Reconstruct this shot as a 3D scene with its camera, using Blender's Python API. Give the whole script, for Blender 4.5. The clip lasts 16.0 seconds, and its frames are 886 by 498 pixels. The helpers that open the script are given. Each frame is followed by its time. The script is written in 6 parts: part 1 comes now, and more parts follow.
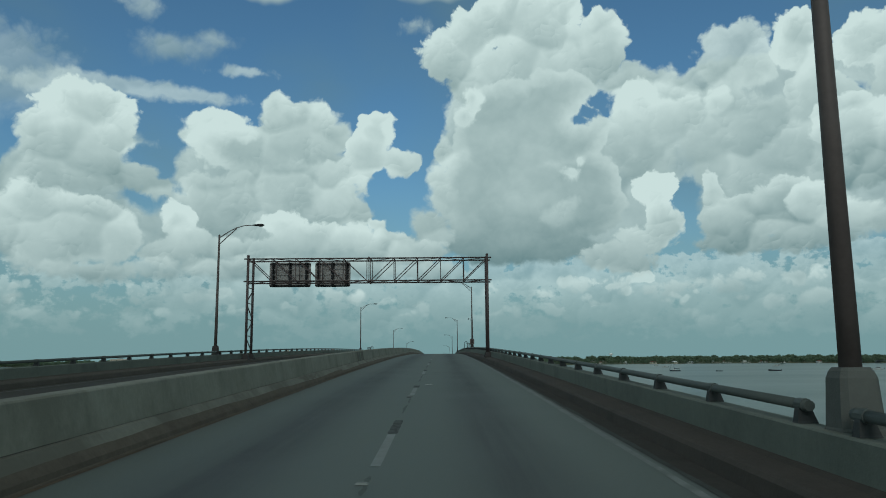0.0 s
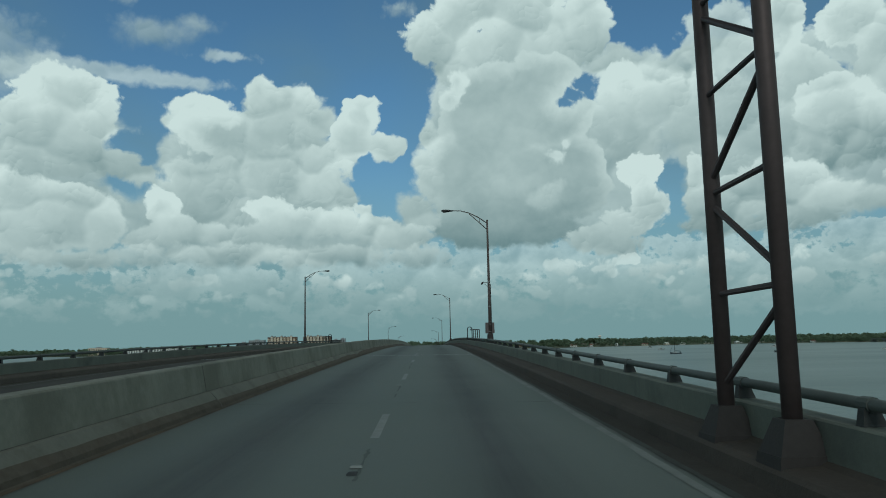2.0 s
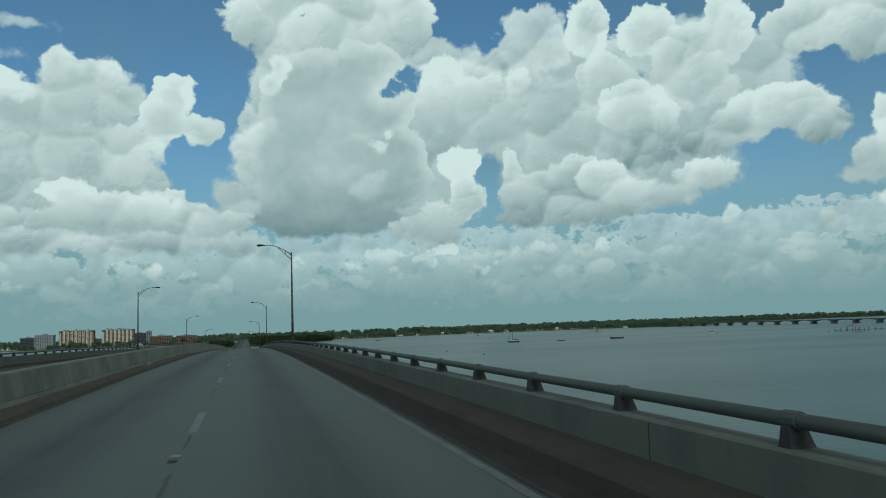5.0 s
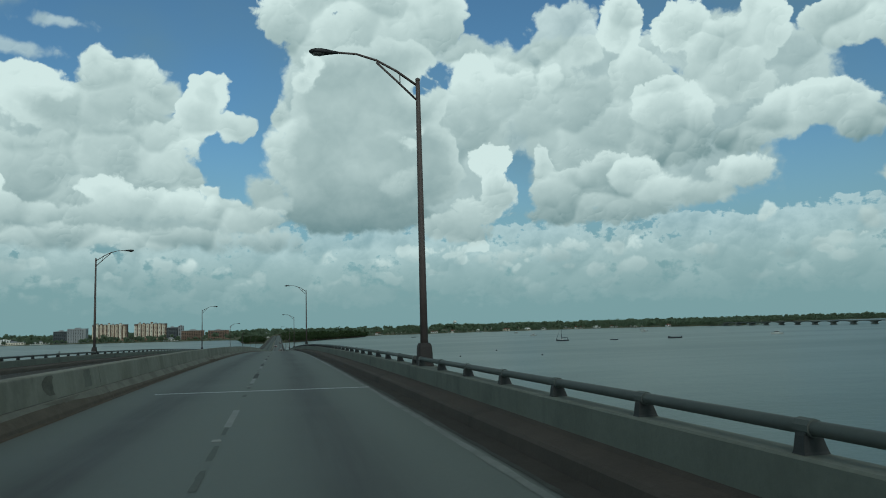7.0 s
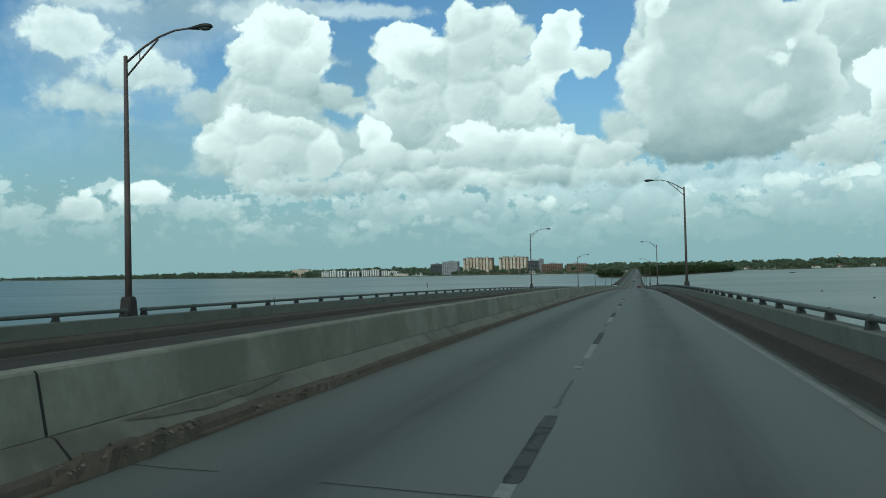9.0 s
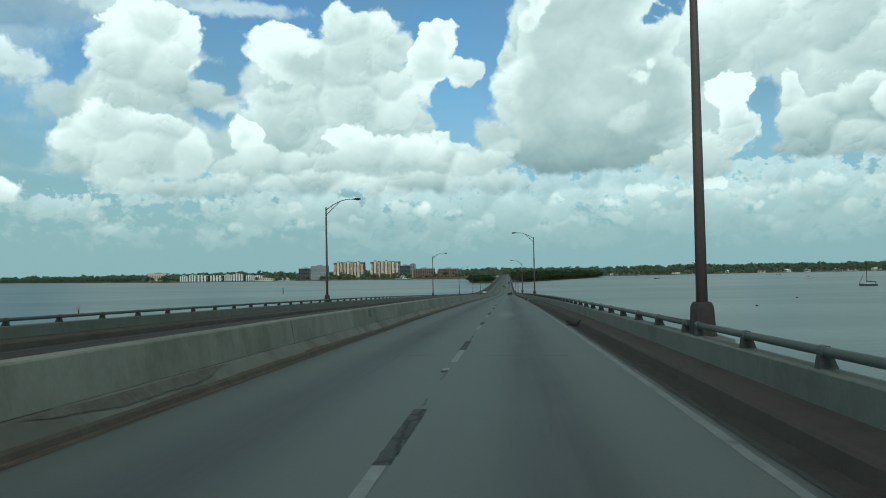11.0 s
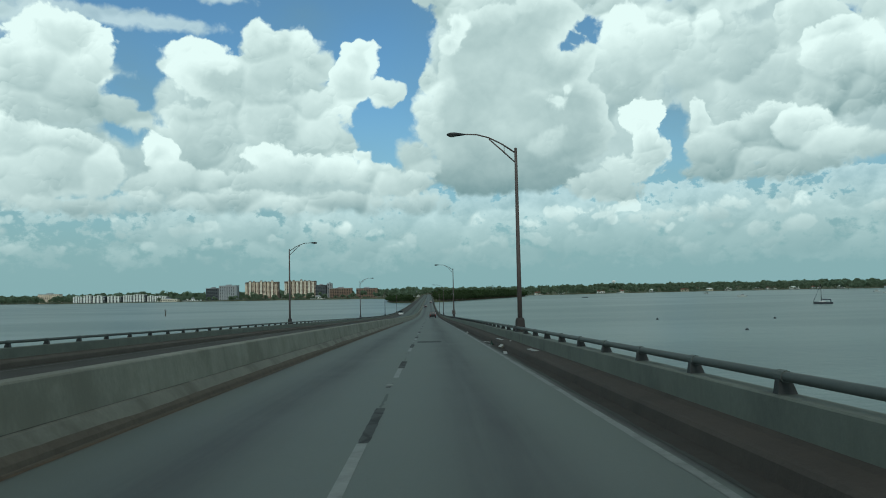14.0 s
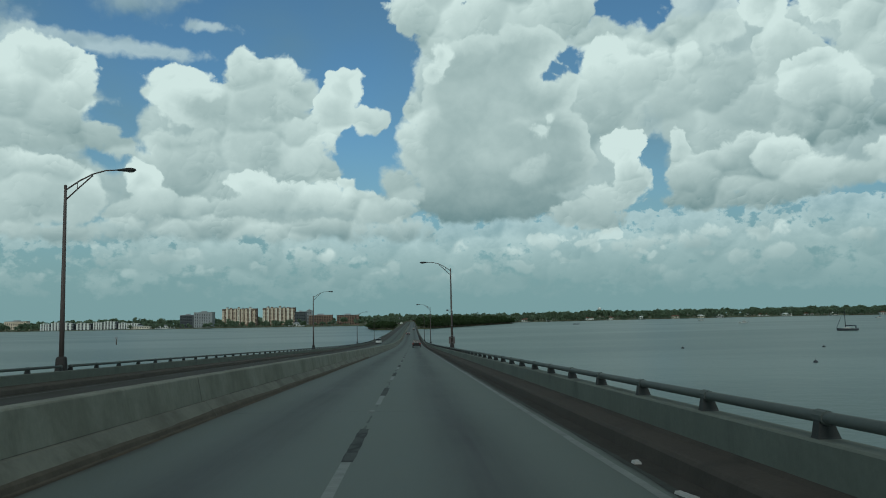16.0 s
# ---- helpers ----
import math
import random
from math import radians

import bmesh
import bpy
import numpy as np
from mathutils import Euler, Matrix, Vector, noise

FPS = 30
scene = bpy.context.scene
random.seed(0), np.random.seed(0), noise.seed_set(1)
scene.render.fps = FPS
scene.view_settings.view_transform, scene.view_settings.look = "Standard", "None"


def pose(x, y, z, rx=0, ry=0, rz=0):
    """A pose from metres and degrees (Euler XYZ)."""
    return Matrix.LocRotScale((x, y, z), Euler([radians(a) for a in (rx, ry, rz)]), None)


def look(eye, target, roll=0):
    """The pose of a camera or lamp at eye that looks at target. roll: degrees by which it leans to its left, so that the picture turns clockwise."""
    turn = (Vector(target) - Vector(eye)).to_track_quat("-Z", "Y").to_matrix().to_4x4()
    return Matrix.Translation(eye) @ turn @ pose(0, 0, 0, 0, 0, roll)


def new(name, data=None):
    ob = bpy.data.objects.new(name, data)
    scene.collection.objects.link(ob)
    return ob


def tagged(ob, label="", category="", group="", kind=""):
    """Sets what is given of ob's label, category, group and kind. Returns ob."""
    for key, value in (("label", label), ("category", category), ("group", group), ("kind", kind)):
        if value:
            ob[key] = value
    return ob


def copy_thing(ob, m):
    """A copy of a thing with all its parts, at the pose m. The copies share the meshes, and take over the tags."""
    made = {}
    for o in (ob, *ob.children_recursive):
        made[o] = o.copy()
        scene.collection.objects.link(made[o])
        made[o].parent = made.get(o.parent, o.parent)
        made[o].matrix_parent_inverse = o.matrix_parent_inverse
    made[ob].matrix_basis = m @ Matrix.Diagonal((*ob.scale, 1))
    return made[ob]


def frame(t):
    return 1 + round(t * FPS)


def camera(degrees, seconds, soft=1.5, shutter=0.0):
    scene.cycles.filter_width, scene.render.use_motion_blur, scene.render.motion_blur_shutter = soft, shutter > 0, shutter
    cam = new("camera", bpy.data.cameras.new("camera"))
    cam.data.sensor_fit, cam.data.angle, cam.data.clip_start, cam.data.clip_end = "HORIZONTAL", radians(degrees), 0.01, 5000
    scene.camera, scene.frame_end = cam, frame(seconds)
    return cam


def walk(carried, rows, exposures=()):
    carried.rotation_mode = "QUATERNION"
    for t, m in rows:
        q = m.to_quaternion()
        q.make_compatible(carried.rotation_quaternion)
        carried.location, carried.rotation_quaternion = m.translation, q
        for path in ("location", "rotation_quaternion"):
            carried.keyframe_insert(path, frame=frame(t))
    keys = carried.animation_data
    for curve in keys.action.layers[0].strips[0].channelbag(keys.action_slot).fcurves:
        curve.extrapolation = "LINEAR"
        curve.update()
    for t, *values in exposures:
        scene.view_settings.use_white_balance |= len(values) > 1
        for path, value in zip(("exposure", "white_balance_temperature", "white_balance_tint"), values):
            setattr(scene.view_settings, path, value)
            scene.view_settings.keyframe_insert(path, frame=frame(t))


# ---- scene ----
cam = camera(60.74, 16.0, soft=1.0)
PATH = [  # seconds, x, y, z, yaw, pitch, roll
    (0.0, -0.11, -0.00, 13.42, -0.17, 8.35, -0.44),
    (0.5, -0.13, 12.07, 13.76, -0.94, 7.96, -0.78),
    (1.0, -0.15, 24.14, 14.15, -1.80, 7.73, -1.23),
    (1.5, -0.17, 36.20, 14.47, -1.72, 7.59, -1.32),
    (2.0, -0.12, 48.27, 14.76, -1.19, 7.13, -1.20),
    (2.5, -0.09, 60.32, 15.03, -1.16, 6.79, -1.45),
    (3.0, -0.05, 72.32, 15.27, -1.42, 6.44, -1.38),
    (3.5, -0.08, 84.27, 15.50, -1.56, 6.18, -1.30),
    (4.0, -0.07, 96.13, 15.70, -6.42, 5.96, -0.96),
    (4.5, -0.07, 107.94, 15.86, -12.29, 5.51, -1.11),
    (4.7, -0.07, 112.66, 15.91, -13.38, 5.75, -1.62),
    (5.4, -0.08, 129.14, 16.07, -16.35, 5.93, -2.20),
    (6.1, -0.07, 145.60, 16.15, -18.25, 5.62, -1.80),
    (6.8, -0.06, 162.10, 16.17, -15.48, 5.64, -1.55),
    (7.0, -0.04, 166.83, 16.17, -12.36, 5.80, -1.62),
    (7.5, 0.04, 178.69, 16.10, -0.85, 4.85, -1.33),
    (8.0, 0.03, 190.58, 16.04, 6.27, 3.11, -1.29),
    (8.2, 0.03, 195.34, 16.02, 8.57, 2.77, -1.35),
    (8.9, 0.07, 212.03, 15.88, 13.71, 1.66, -1.36),
    (9.6, 0.14, 228.73, 15.67, 17.02, 0.87, -1.18),
    (10.3, 0.19, 245.39, 15.41, 14.75, 1.24, -1.07),
    (10.5, 0.20, 250.14, 15.33, 11.23, 1.68, -1.07),
    (11.0, 0.26, 261.96, 15.11, 4.89, 1.68, -1.06),
    (11.5, 0.19, 273.74, 14.87, 1.66, 2.28, -1.19),
    (12.0, 0.14, 285.52, 14.61, -0.39, 2.84, -1.16),
    (12.5, 0.09, 297.34, 14.34, -0.88, 2.76, -1.09),
    (13.0, 0.05, 309.23, 14.05, -1.44, 2.76, -1.15),
    (13.5, 0.02, 321.15, 13.75, -1.13, 2.70, -1.15),
    (14.0, -0.07, 333.08, 13.43, -1.10, 3.10, -1.19),
    (14.5, -0.05, 345.02, 13.10, -1.51, 4.08, -1.12),
    (15.0, -0.06, 356.96, 12.77, -1.67, 4.68, -0.96),
    (15.5, -0.05, 368.91, 12.43, -2.09, 5.42, -1.22),
    (16.0, -0.01, 380.87, 12.08, -2.40, 5.15, -1.19),
]


def aim(x, y, z, yaw, pitch, roll):
    """Camera pose from place, heading to the left of +y, tilt up and lean, in degrees."""
    cy, sy = math.cos(radians(yaw)), math.sin(radians(yaw))
    cp, sp = math.cos(radians(pitch)), math.sin(radians(pitch))
    return look((x, y, z), (x - sy * cp, y + cy * cp, z + sp), roll)

walk(cam, [(t, aim(*p)) for t, *p in PATH],
     exposures=[(0.0, -0.22, 6010, 0), (2.5, -0.24, 6010, 0), (4.0, -0.22, 6010, 0), (4.5, -0.16, 6010, 0), (7.0, -0.11, 6010, 0), (7.5, -0.15, 6010, 0), (8.0, 0.03, 6010, 0), (10.5, 0.34, 6060, 0), (12.5, 0.20, 6060, 0), (13.5, 0.22, 6060, 0), (14.5, 0.11, 6060, 0), (16.0, -0.14, 6060, 0)])

# ---- light: broken cumulus sky, the bridge lies in a cloud's shade ----
world = bpy.data.worlds.new("sky")
scene.world = world
world.use_nodes = True
WT = world.node_tree
WT.nodes.clear()


def node(tree, kind, **sets):
    nd = tree.nodes.new(kind)
    for key, value in sets.items():
        if key == "op":
            nd.operation = value
        elif key == "dim":
            nd.noise_dimensions = value
    return nd


def math_node(tree, op, a, b=None, c=None, clamp=False):
    nd = tree.nodes.new("ShaderNodeMath")
    nd.operation, nd.use_clamp = op, clamp
    for i, v in enumerate((a, b, c)):
        if v is None:
            continue
        if isinstance(v, (int, float)):
            nd.inputs[i].default_value = v
        else:
            tree.links.new(v, nd.inputs[i])
    return nd.outputs[0]


def vec_node(tree, op, a, b=None, c=None):
    nd = tree.nodes.new("ShaderNodeVectorMath")
    nd.operation = op
    for i, v in enumerate((a, b, c)):
        if v is None:
            continue
        if isinstance(v, (tuple, list)):
            nd.inputs[i].default_value = v
        else:
            tree.links.new(v, nd.inputs[i])
    return nd.outputs["Value"] if op in ("LENGTH", "DOT_PRODUCT") else nd.outputs[0]


def mix_node(tree, fac, a, b):
    nd = tree.nodes.new("ShaderNodeMix")
    nd.data_type = "RGBA"
    for sock, v in ((nd.inputs[0], fac), (nd.inputs[6], a), (nd.inputs[7], b)):
        if isinstance(v, (int, float)):
            sock.default_value = v
        elif isinstance(v, tuple):
            sock.default_value = (*v, 1.0)
        else:
            tree.links.new(v, sock)
    return nd.outputs[2]


def ramp_value(tree, v, lo, hi):
    nd = tree.nodes.new("ShaderNodeMapRange")
    nd.interpolation_type = "SMOOTHSTEP"
    tree.links.new(v, nd.inputs[0])
    nd.inputs[1].default_value, nd.inputs[2].default_value = lo, hi
    return nd.outputs[0]


def noise_value(tree, vec, scale, detail=3.0, rough=0.55):
    nd = tree.nodes.new("ShaderNodeTexNoise")
    tree.links.new(vec, nd.inputs["Vector"])
    nd.inputs["Scale"].default_value, nd.inputs["Detail"].default_value, nd.inputs["Roughness"].default_value = scale, detail, rough
    return nd


def knobs(tree, vec, scale):
    """Rounded heads side by side: the way from the middle of the nearest one."""
    nd = tree.nodes.new("ShaderNodeTexVoronoi")
    nd.voronoi_dimensions, nd.feature = "2D", "SMOOTH_F1"
    tree.links.new(vec, nd.inputs["Vector"])
    nd.inputs["Scale"].default_value, nd.inputs["Smoothness"].default_value = scale, 0.3
    return vec_node(tree, "SUBTRACT", vec, nd.outputs["Position"])


# cloud banks from the farthest to the nearest. Puffs: heading to the right of +y, height over the horizon, half width, half height, in degrees.
# Then the light on the bank's crest and at its foot, the softness of its edge, how much it billows, how thick it is, the gaps in it, how strongly its heads stand out, and up to which height its grey base reaches.
BANKS = []
HOLE = [(12.6, 18.9, 0.75, 0.5), (11.7, 18.1, 0.85, 0.55), (11.0, 17.5, 0.5, 0.35), (12.9, 18.2, 0.45, 0.3)]  # the rent beside the large cloud


def bank(puffs, crest, foot, soft=0.35, billows=0.8, thick=1.0, gaps=(), form=1.0, grey_to=None):
    BANKS.append((puffs, crest, foot, soft, billows, thick, gaps, form, grey_to))


bank([(-13.0, 12.0, 8.5, 5.0), (-14.0, 8.6, 11.0, 2.4), (-25.5, 11.5, 6.0, 5.2), (-29.5, 8.5, 3.5, 2.0), (-7.0, 8.2, 8.0, 2.0), (6.7, 15.5, 6.7, 8.0), (15.0, 15.0, 5.5, 6.5), (22.5, 15.5, 7.0, 6.0), (33.0, 16.5, 8.0, 5.2), (28.0, 10.5, 9.0, 2.8), (12.5, 9.6, 3.2, 2.6)],
     0.56, 0.44, 0.9, 0.7, 0.95, [(-3.3, 18.0, 1.9, 3.0), (-4.5, 11.6, 2.6, 1.9), (-21.4, 13.9, 1.4, 1.6), (-21.2, 11.9, 1.5, 0.9), (-20.6, 16.5, 0.9, 1.4), (18.1, 11.0, 1.0, 3.2), (18.5, 22.2, 4.0, 1.4), (28.5, 17.3, 1.6, 0.9), (42.4, 17.0, 1.3, 2.0), (38.8, 20.3, 0.9, 0.9), (24.3, 22.3, 1.7, 1.1)] + HOLE, 0.7)
bank([(-20.1, 22.1, 3.4, 1.1), (-17.3, 22.8, 1.6, 0.7), (-1.6, 24.9, 1.2, 0.5), (-22.6, 24.7, 1.5, 0.7)], 0.45, 0.35, 1.3, 0.7, 0.6)
bank([(-38.0, 15.5, 7.0, 4.5), (-40.0, 9.8, 5.5, 1.3), (-31.5, 19.0, 5.0, 3.0), (-34.5, 10.2, 3.0, 0.8)], 0.55, 0.45, 3.5, 1.5, 0.4)
bank([(-24.2, 19.0, 6.7, 0.8), (-19.1, 18.9, 4.0, 0.6), (-14.7, 20.9, 2.5, 0.4), (-28.5, 18.6, 4.0, 0.6), (-37.3, 10.6, 4.5, 0.4), (-33.3, 7.5, 2.2, 0.3), (-38.9, 18.5, 3.7, 0.8)], 0.55, 0.45, 0.9, 0.5, 0.6)
bank([(-36.5, 14.2, 3.9, 1.5), (-39.6, 12.1, 3.0, 1.1), (-40.6, 16.1, 3.0, 1.8), (-33.7, 14.1, 2.2, 1.1), (-31.0, 12.0, 2.6, 1.6)], 0.75, 0.5, 0.8, 0.9, 0.85)
bank([(14.9, 18.6, 2.9, 2.3), (17.7, 17.6, 3.2, 2.7), (20.8, 16.1, 3.5, 3.4), (23.8, 14.6, 3.3, 3.8), (20.0, 13.9, 2.3, 1.6), (23.0, 11.6, 3.0, 2.3), (16.0, 14.6, 4.0, 2.0), (13.5, 15.6, 2.5, 2.0), (22.5, 21.0, 3.0, 2.5)], 0.62, 0.48, 0.7, 0.8, 0.85, HOLE + [(17.4, 21.6, 2.4, 1.3)])
bank([(33.6, 19.0, 2.8, 2.3), (30.8, 20.5, 2.5, 1.9), (36.4, 20.1, 1.9, 2.6), (33.5, 16.6, 3.6, 2.0), (27.7, 17.2, 2.5, 2.4), (27.5, 13.5, 3.0, 2.2), (26.5, 21.5, 2.0, 2.2)], 0.85, 0.5)
bank([(42.0, 19.5, 3.5, 1.8), (45.4, 18.5, 2.3, 2.1)], 0.75, 0.4)
bank([(3.9, 24.5, 3.6, 2.0), (0.7, 22.6, 2.5, 1.9), (7.5, 25.2, 4.0, 2.3), (12.7, 23.2, 2.1, 2.3), (9.1, 21.9, 4.4, 2.8), (4.7, 20.9, 4.4, 2.4)], 0.92, 0.5)
bank([(5.4, 16.5, 4.4, 4.4), (9.0, 17.5, 4.3, 4.0), (6.3, 11.9, 5.6, 3.9), (2.5, 12.5, 2.6, 3.7), (10.6, 12.2, 3.6, 3.6), (4.2, 8.6, 4.6, 1.5), (8.0, 8.4, 4.6, 1.4)], 0.60, 0.12, 0.5, 0.55, 1.0, HOLE, 0.2, 13.0)
bank([(2.0, 18.2, 0.8, 1.1), (2.6, 19.6, 0.7, 0.8), (0.5, 15.4, 1.0, 1.3), (-0.8, 9.8, 1.8, 1.8), (0.3, 11.7, 1.3, 1.5), (-2.4, 8.8, 1.3, 0.9), (-0.1, 13.8, 1.0, 1.4)], 0.74, 0.5, 0.7, 0.7)
bank([(9.1, 10.6, 1.7, 0.9), (10.0, 11.4, 0.8, 0.6), (10.0, 13.8, 1.2, 0.7), (10.9, 14.6, 0.6, 0.5)], 0.92, 0.55, 0.7, 0.6, 0.75)
bank([(15.4, 18.8, 1.8, 1.5), (16.9, 17.7, 1.8, 1.3), (14.1, 17.9, 1.0, 1.0), (18.9, 17.8, 1.2, 1.5), (20.8, 18.2, 1.2, 1.0)], 0.95, 0.6, 0.4, 0.6)
bank([(16.1, 12.2, 1.8, 1.4), (16.5, 10.0, 1.5, 1.6), (15.2, 8.6, 2.0, 1.3), (12.9, 7.6, 2.5, 1.1), (14.2, 6.9, 2.6, 0.8)], 0.92, 0.5, 0.35, 0.85)
bank([(-13.6, 15.2, 4.9, 2.0), (-11.6, 12.7, 5.7, 2.2), (-16.8, 11.7, 3.1, 2.0), (-8.3, 11.7, 2.3, 2.3), (-14.9, 9.3, 6.0, 1.8), (-6.3, 10.7, 1.3, 1.2)], 0.62, 0.42, 0.6, 0.8)
bank([(-28.7, 10.7, 2.3, 1.8), (-26.0, 9.4, 3.8, 2.3), (-23.6, 8.4, 2.1, 1.9), (-27.7, 8.2, 3.0, 2.2), (-25.3, 6.4, 4.1, 0.8), (-30.6, 9.6, 2.0, 1.2)], 0.80, 0.42, 0.5, 0.7)
bank([(-25.7, 17.4, 3.5, 1.9), (-28.4, 15.1, 2.0, 1.8), (-24.3, 15.4, 1.9, 1.5), (-26.4, 13.1, 3.7, 1.8), (-22.9, 12.9, 2.2, 1.1), (-21.2, 12.2, 1.5, 0.8), (-26.3, 15.4, 2.6, 2.0)], 0.95, 0.42, 0.4, 0.7)
bank([(-10.8, 17.0, 3.1, 1.9), (-12.6, 18.5, 1.3, 1.2), (-9.8, 17.9, 2.2, 1.4), (-8.2, 16.6, 1.7, 1.4), (-9.5, 15.8, 2.5, 1.2)], 0.74, 0.50, 0.6, 0.6)
bank([(-5.0, 17.2, 1.6, 1.5), (-5.9, 15.4, 1.9, 1.8), (-3.1, 14.8, 1.6, 1.1), (-7.4, 14.0, 2.1, 1.2), (-8.3, 12.3, 1.7, 1.6)], 0.92, 0.6, 0.3, 0.5)
bank([(-17.0, 17.1, 2.3, 1.1), (-18.7, 16.1, 1.0, 0.8), (-14.8, 16.5, 1.2, 0.7)], 1.0, 0.8, 0.35, 0.45)
bank([(-19.4, 10.1, 1.3, 1.4), (-18.4, 8.6, 1.9, 1.2), (-20.7, 7.7, 1.5, 1.0), (-16.5, 8.3, 2.0, 1.0)], 0.95, 0.48, 0.35, 0.6)
bank([(-12.0, 10.1, 2.0, 0.9), (-10.0, 9.2, 2.9, 1.2), (-6.6, 9.2, 2.5, 1.0), (-4.1, 8.8, 2.6, 1.2), (-4.8, 10.1, 0.9, 0.6), (-13.7, 8.1, 2.4, 1.0), (-1.9, 8.1, 2.6, 1.1)], 0.90, 0.42, 0.4, 0.6)
bank([(-14.9, 6.7, 5.6, 1.0), (-8.3, 6.7, 5.8, 0.9), (-20.7, 6.6, 3.0, 0.9), (-24.3, 6.1, 3.5, 0.6), (-1.5, 6.6, 3.9, 0.8)], 0.52, 0.26, 0.7, 0.6, 0.85)
bank([(20.2, 11.7, 0.9, 1.3), (19.9, 9.9, 0.8, 1.0), (22.1, 9.7, 3.0, 2.0), (25.1, 10.2, 2.9, 2.3), (22.4, 8.1, 3.7, 1.0), (26.1, 8.2, 3.2, 1.0)], 0.75, 0.26, 0.4, 0.7)
bank([(29.5, 15.6, 2.7, 1.9), (31.1, 13.9, 2.0, 2.1), (29.1, 13.1, 2.4, 1.3), (30.4, 11.9, 2.3, 0.8)], 0.95, 0.26, 0.4, 0.7)
bank([(26.9, 10.6, 2.1, 1.4), (28.9, 9.5, 2.7, 1.0), (30.9, 9.0, 1.6, 0.9)], 0.95, 0.45, 0.4, 0.5)
bank([(39.8, 14.3, 4.0, 1.7), (36.8, 13.5, 2.6, 1.4), (41.9, 12.8, 2.1, 1.3), (34.5, 12.6, 2.0, 1.2)], 0.98, 0.25, 0.4, 0.6)
bank([(32.2, 8.9, 2.4, 0.9), (34.3, 10.2, 2.3, 1.2)], 0.8, 0.3, 0.4, 0.5)
bank([(45.1, 10.1, 1.6, 1.8), (45.8, 12.6, 1.0, 1.8), (44.0, 9.2, 1.3, 0.7)], 0.9, 0.5, 0.4, 0.5)
bank([(35.8, 7.4, 0.8, 0.9), (42.1, 6.5, 0.7, 0.7), (45.5, 7.3, 0.6, 0.8), (-27.3, 6.4, 1.2, 0.6)], 0.75, 0.55, 0.5, 0.4, 0.8)
bank([(-6.5, 4.7, 0.8, 0.5), (-6.1, 5.0, 0.5, 0.4)], 0.9, 0.65, 0.4, 0.2, 0.9)
bank([(-36.2, 5.7, 2.0, 0.9), (-35.7, 6.1, 1.1, 0.7), (-40.0, 4.7, 1.6, 1.0), (-39.7, 5.8, 0.5, 0.5), (-29.6, 4.5, 0.8, 0.4)], 0.9, 0.5, 0.4, 0.35)


def far_heads(seed, count, low, high, west, east, size):
    """Heads of small cumulus that stand far off over the shores."""
    r = random.Random(seed)
    heads = []
    while len(heads) < count:
        a, e = r.uniform(west, east), r.uniform(low, high)
        w = size * r.uniform(0.6, 1.4)
        for k in range(r.choice((1, 2, 2, 3))):
            heads.append((a + k * w * 0.9, e + r.uniform(-0.25, 0.3), w * r.uniform(0.6, 1.1), w * r.uniform(0.4, 0.65)))
    return heads


bank(far_heads(11, 46, 2.2, 4.6, -31.0, 47.0, 0.55), 0.62, 0.46, 0.4, 0.5, 0.5)
bank(far_heads(3, 30, 4.2, 6.0, 8.0, 47.0, 0.95), 0.70, 0.44, 0.5, 0.8, 0.65)
bank(far_heads(8, 18, 4.0, 5.4, -30.0, 7.0, 0.75), 0.64, 0.46, 0.5, 0.7, 0.5)
bank(far_heads(21, 30, 3.4, 6.0, 6.0, 47.0, 0.5), 0.80, 0.5, 0.35, 0.6, 0.7)
bank(far_heads(5, 22, 2.8, 4.6, -30.0, 47.0, 0.45), 0.74, 0.5, 0.35, 0.5, 0.55)


def union(tree, p, puffs, soft):
    """The outline of many round puffs, in degrees inside it."""
    total = None
    for a, e, ra, re in puffs:
        q = vec_node(tree, "MULTIPLY_ADD", p, (1 / ra, 1 / re, 0), (-a / ra, -e / re, 0))
        d = math_node(tree, "MULTIPLY_ADD", vec_node(tree, "LENGTH", q), -min(ra, re), min(ra, re))
        total = d if total is None else math_node(tree, "SMOOTH_MAX", total, d, soft)
    return total


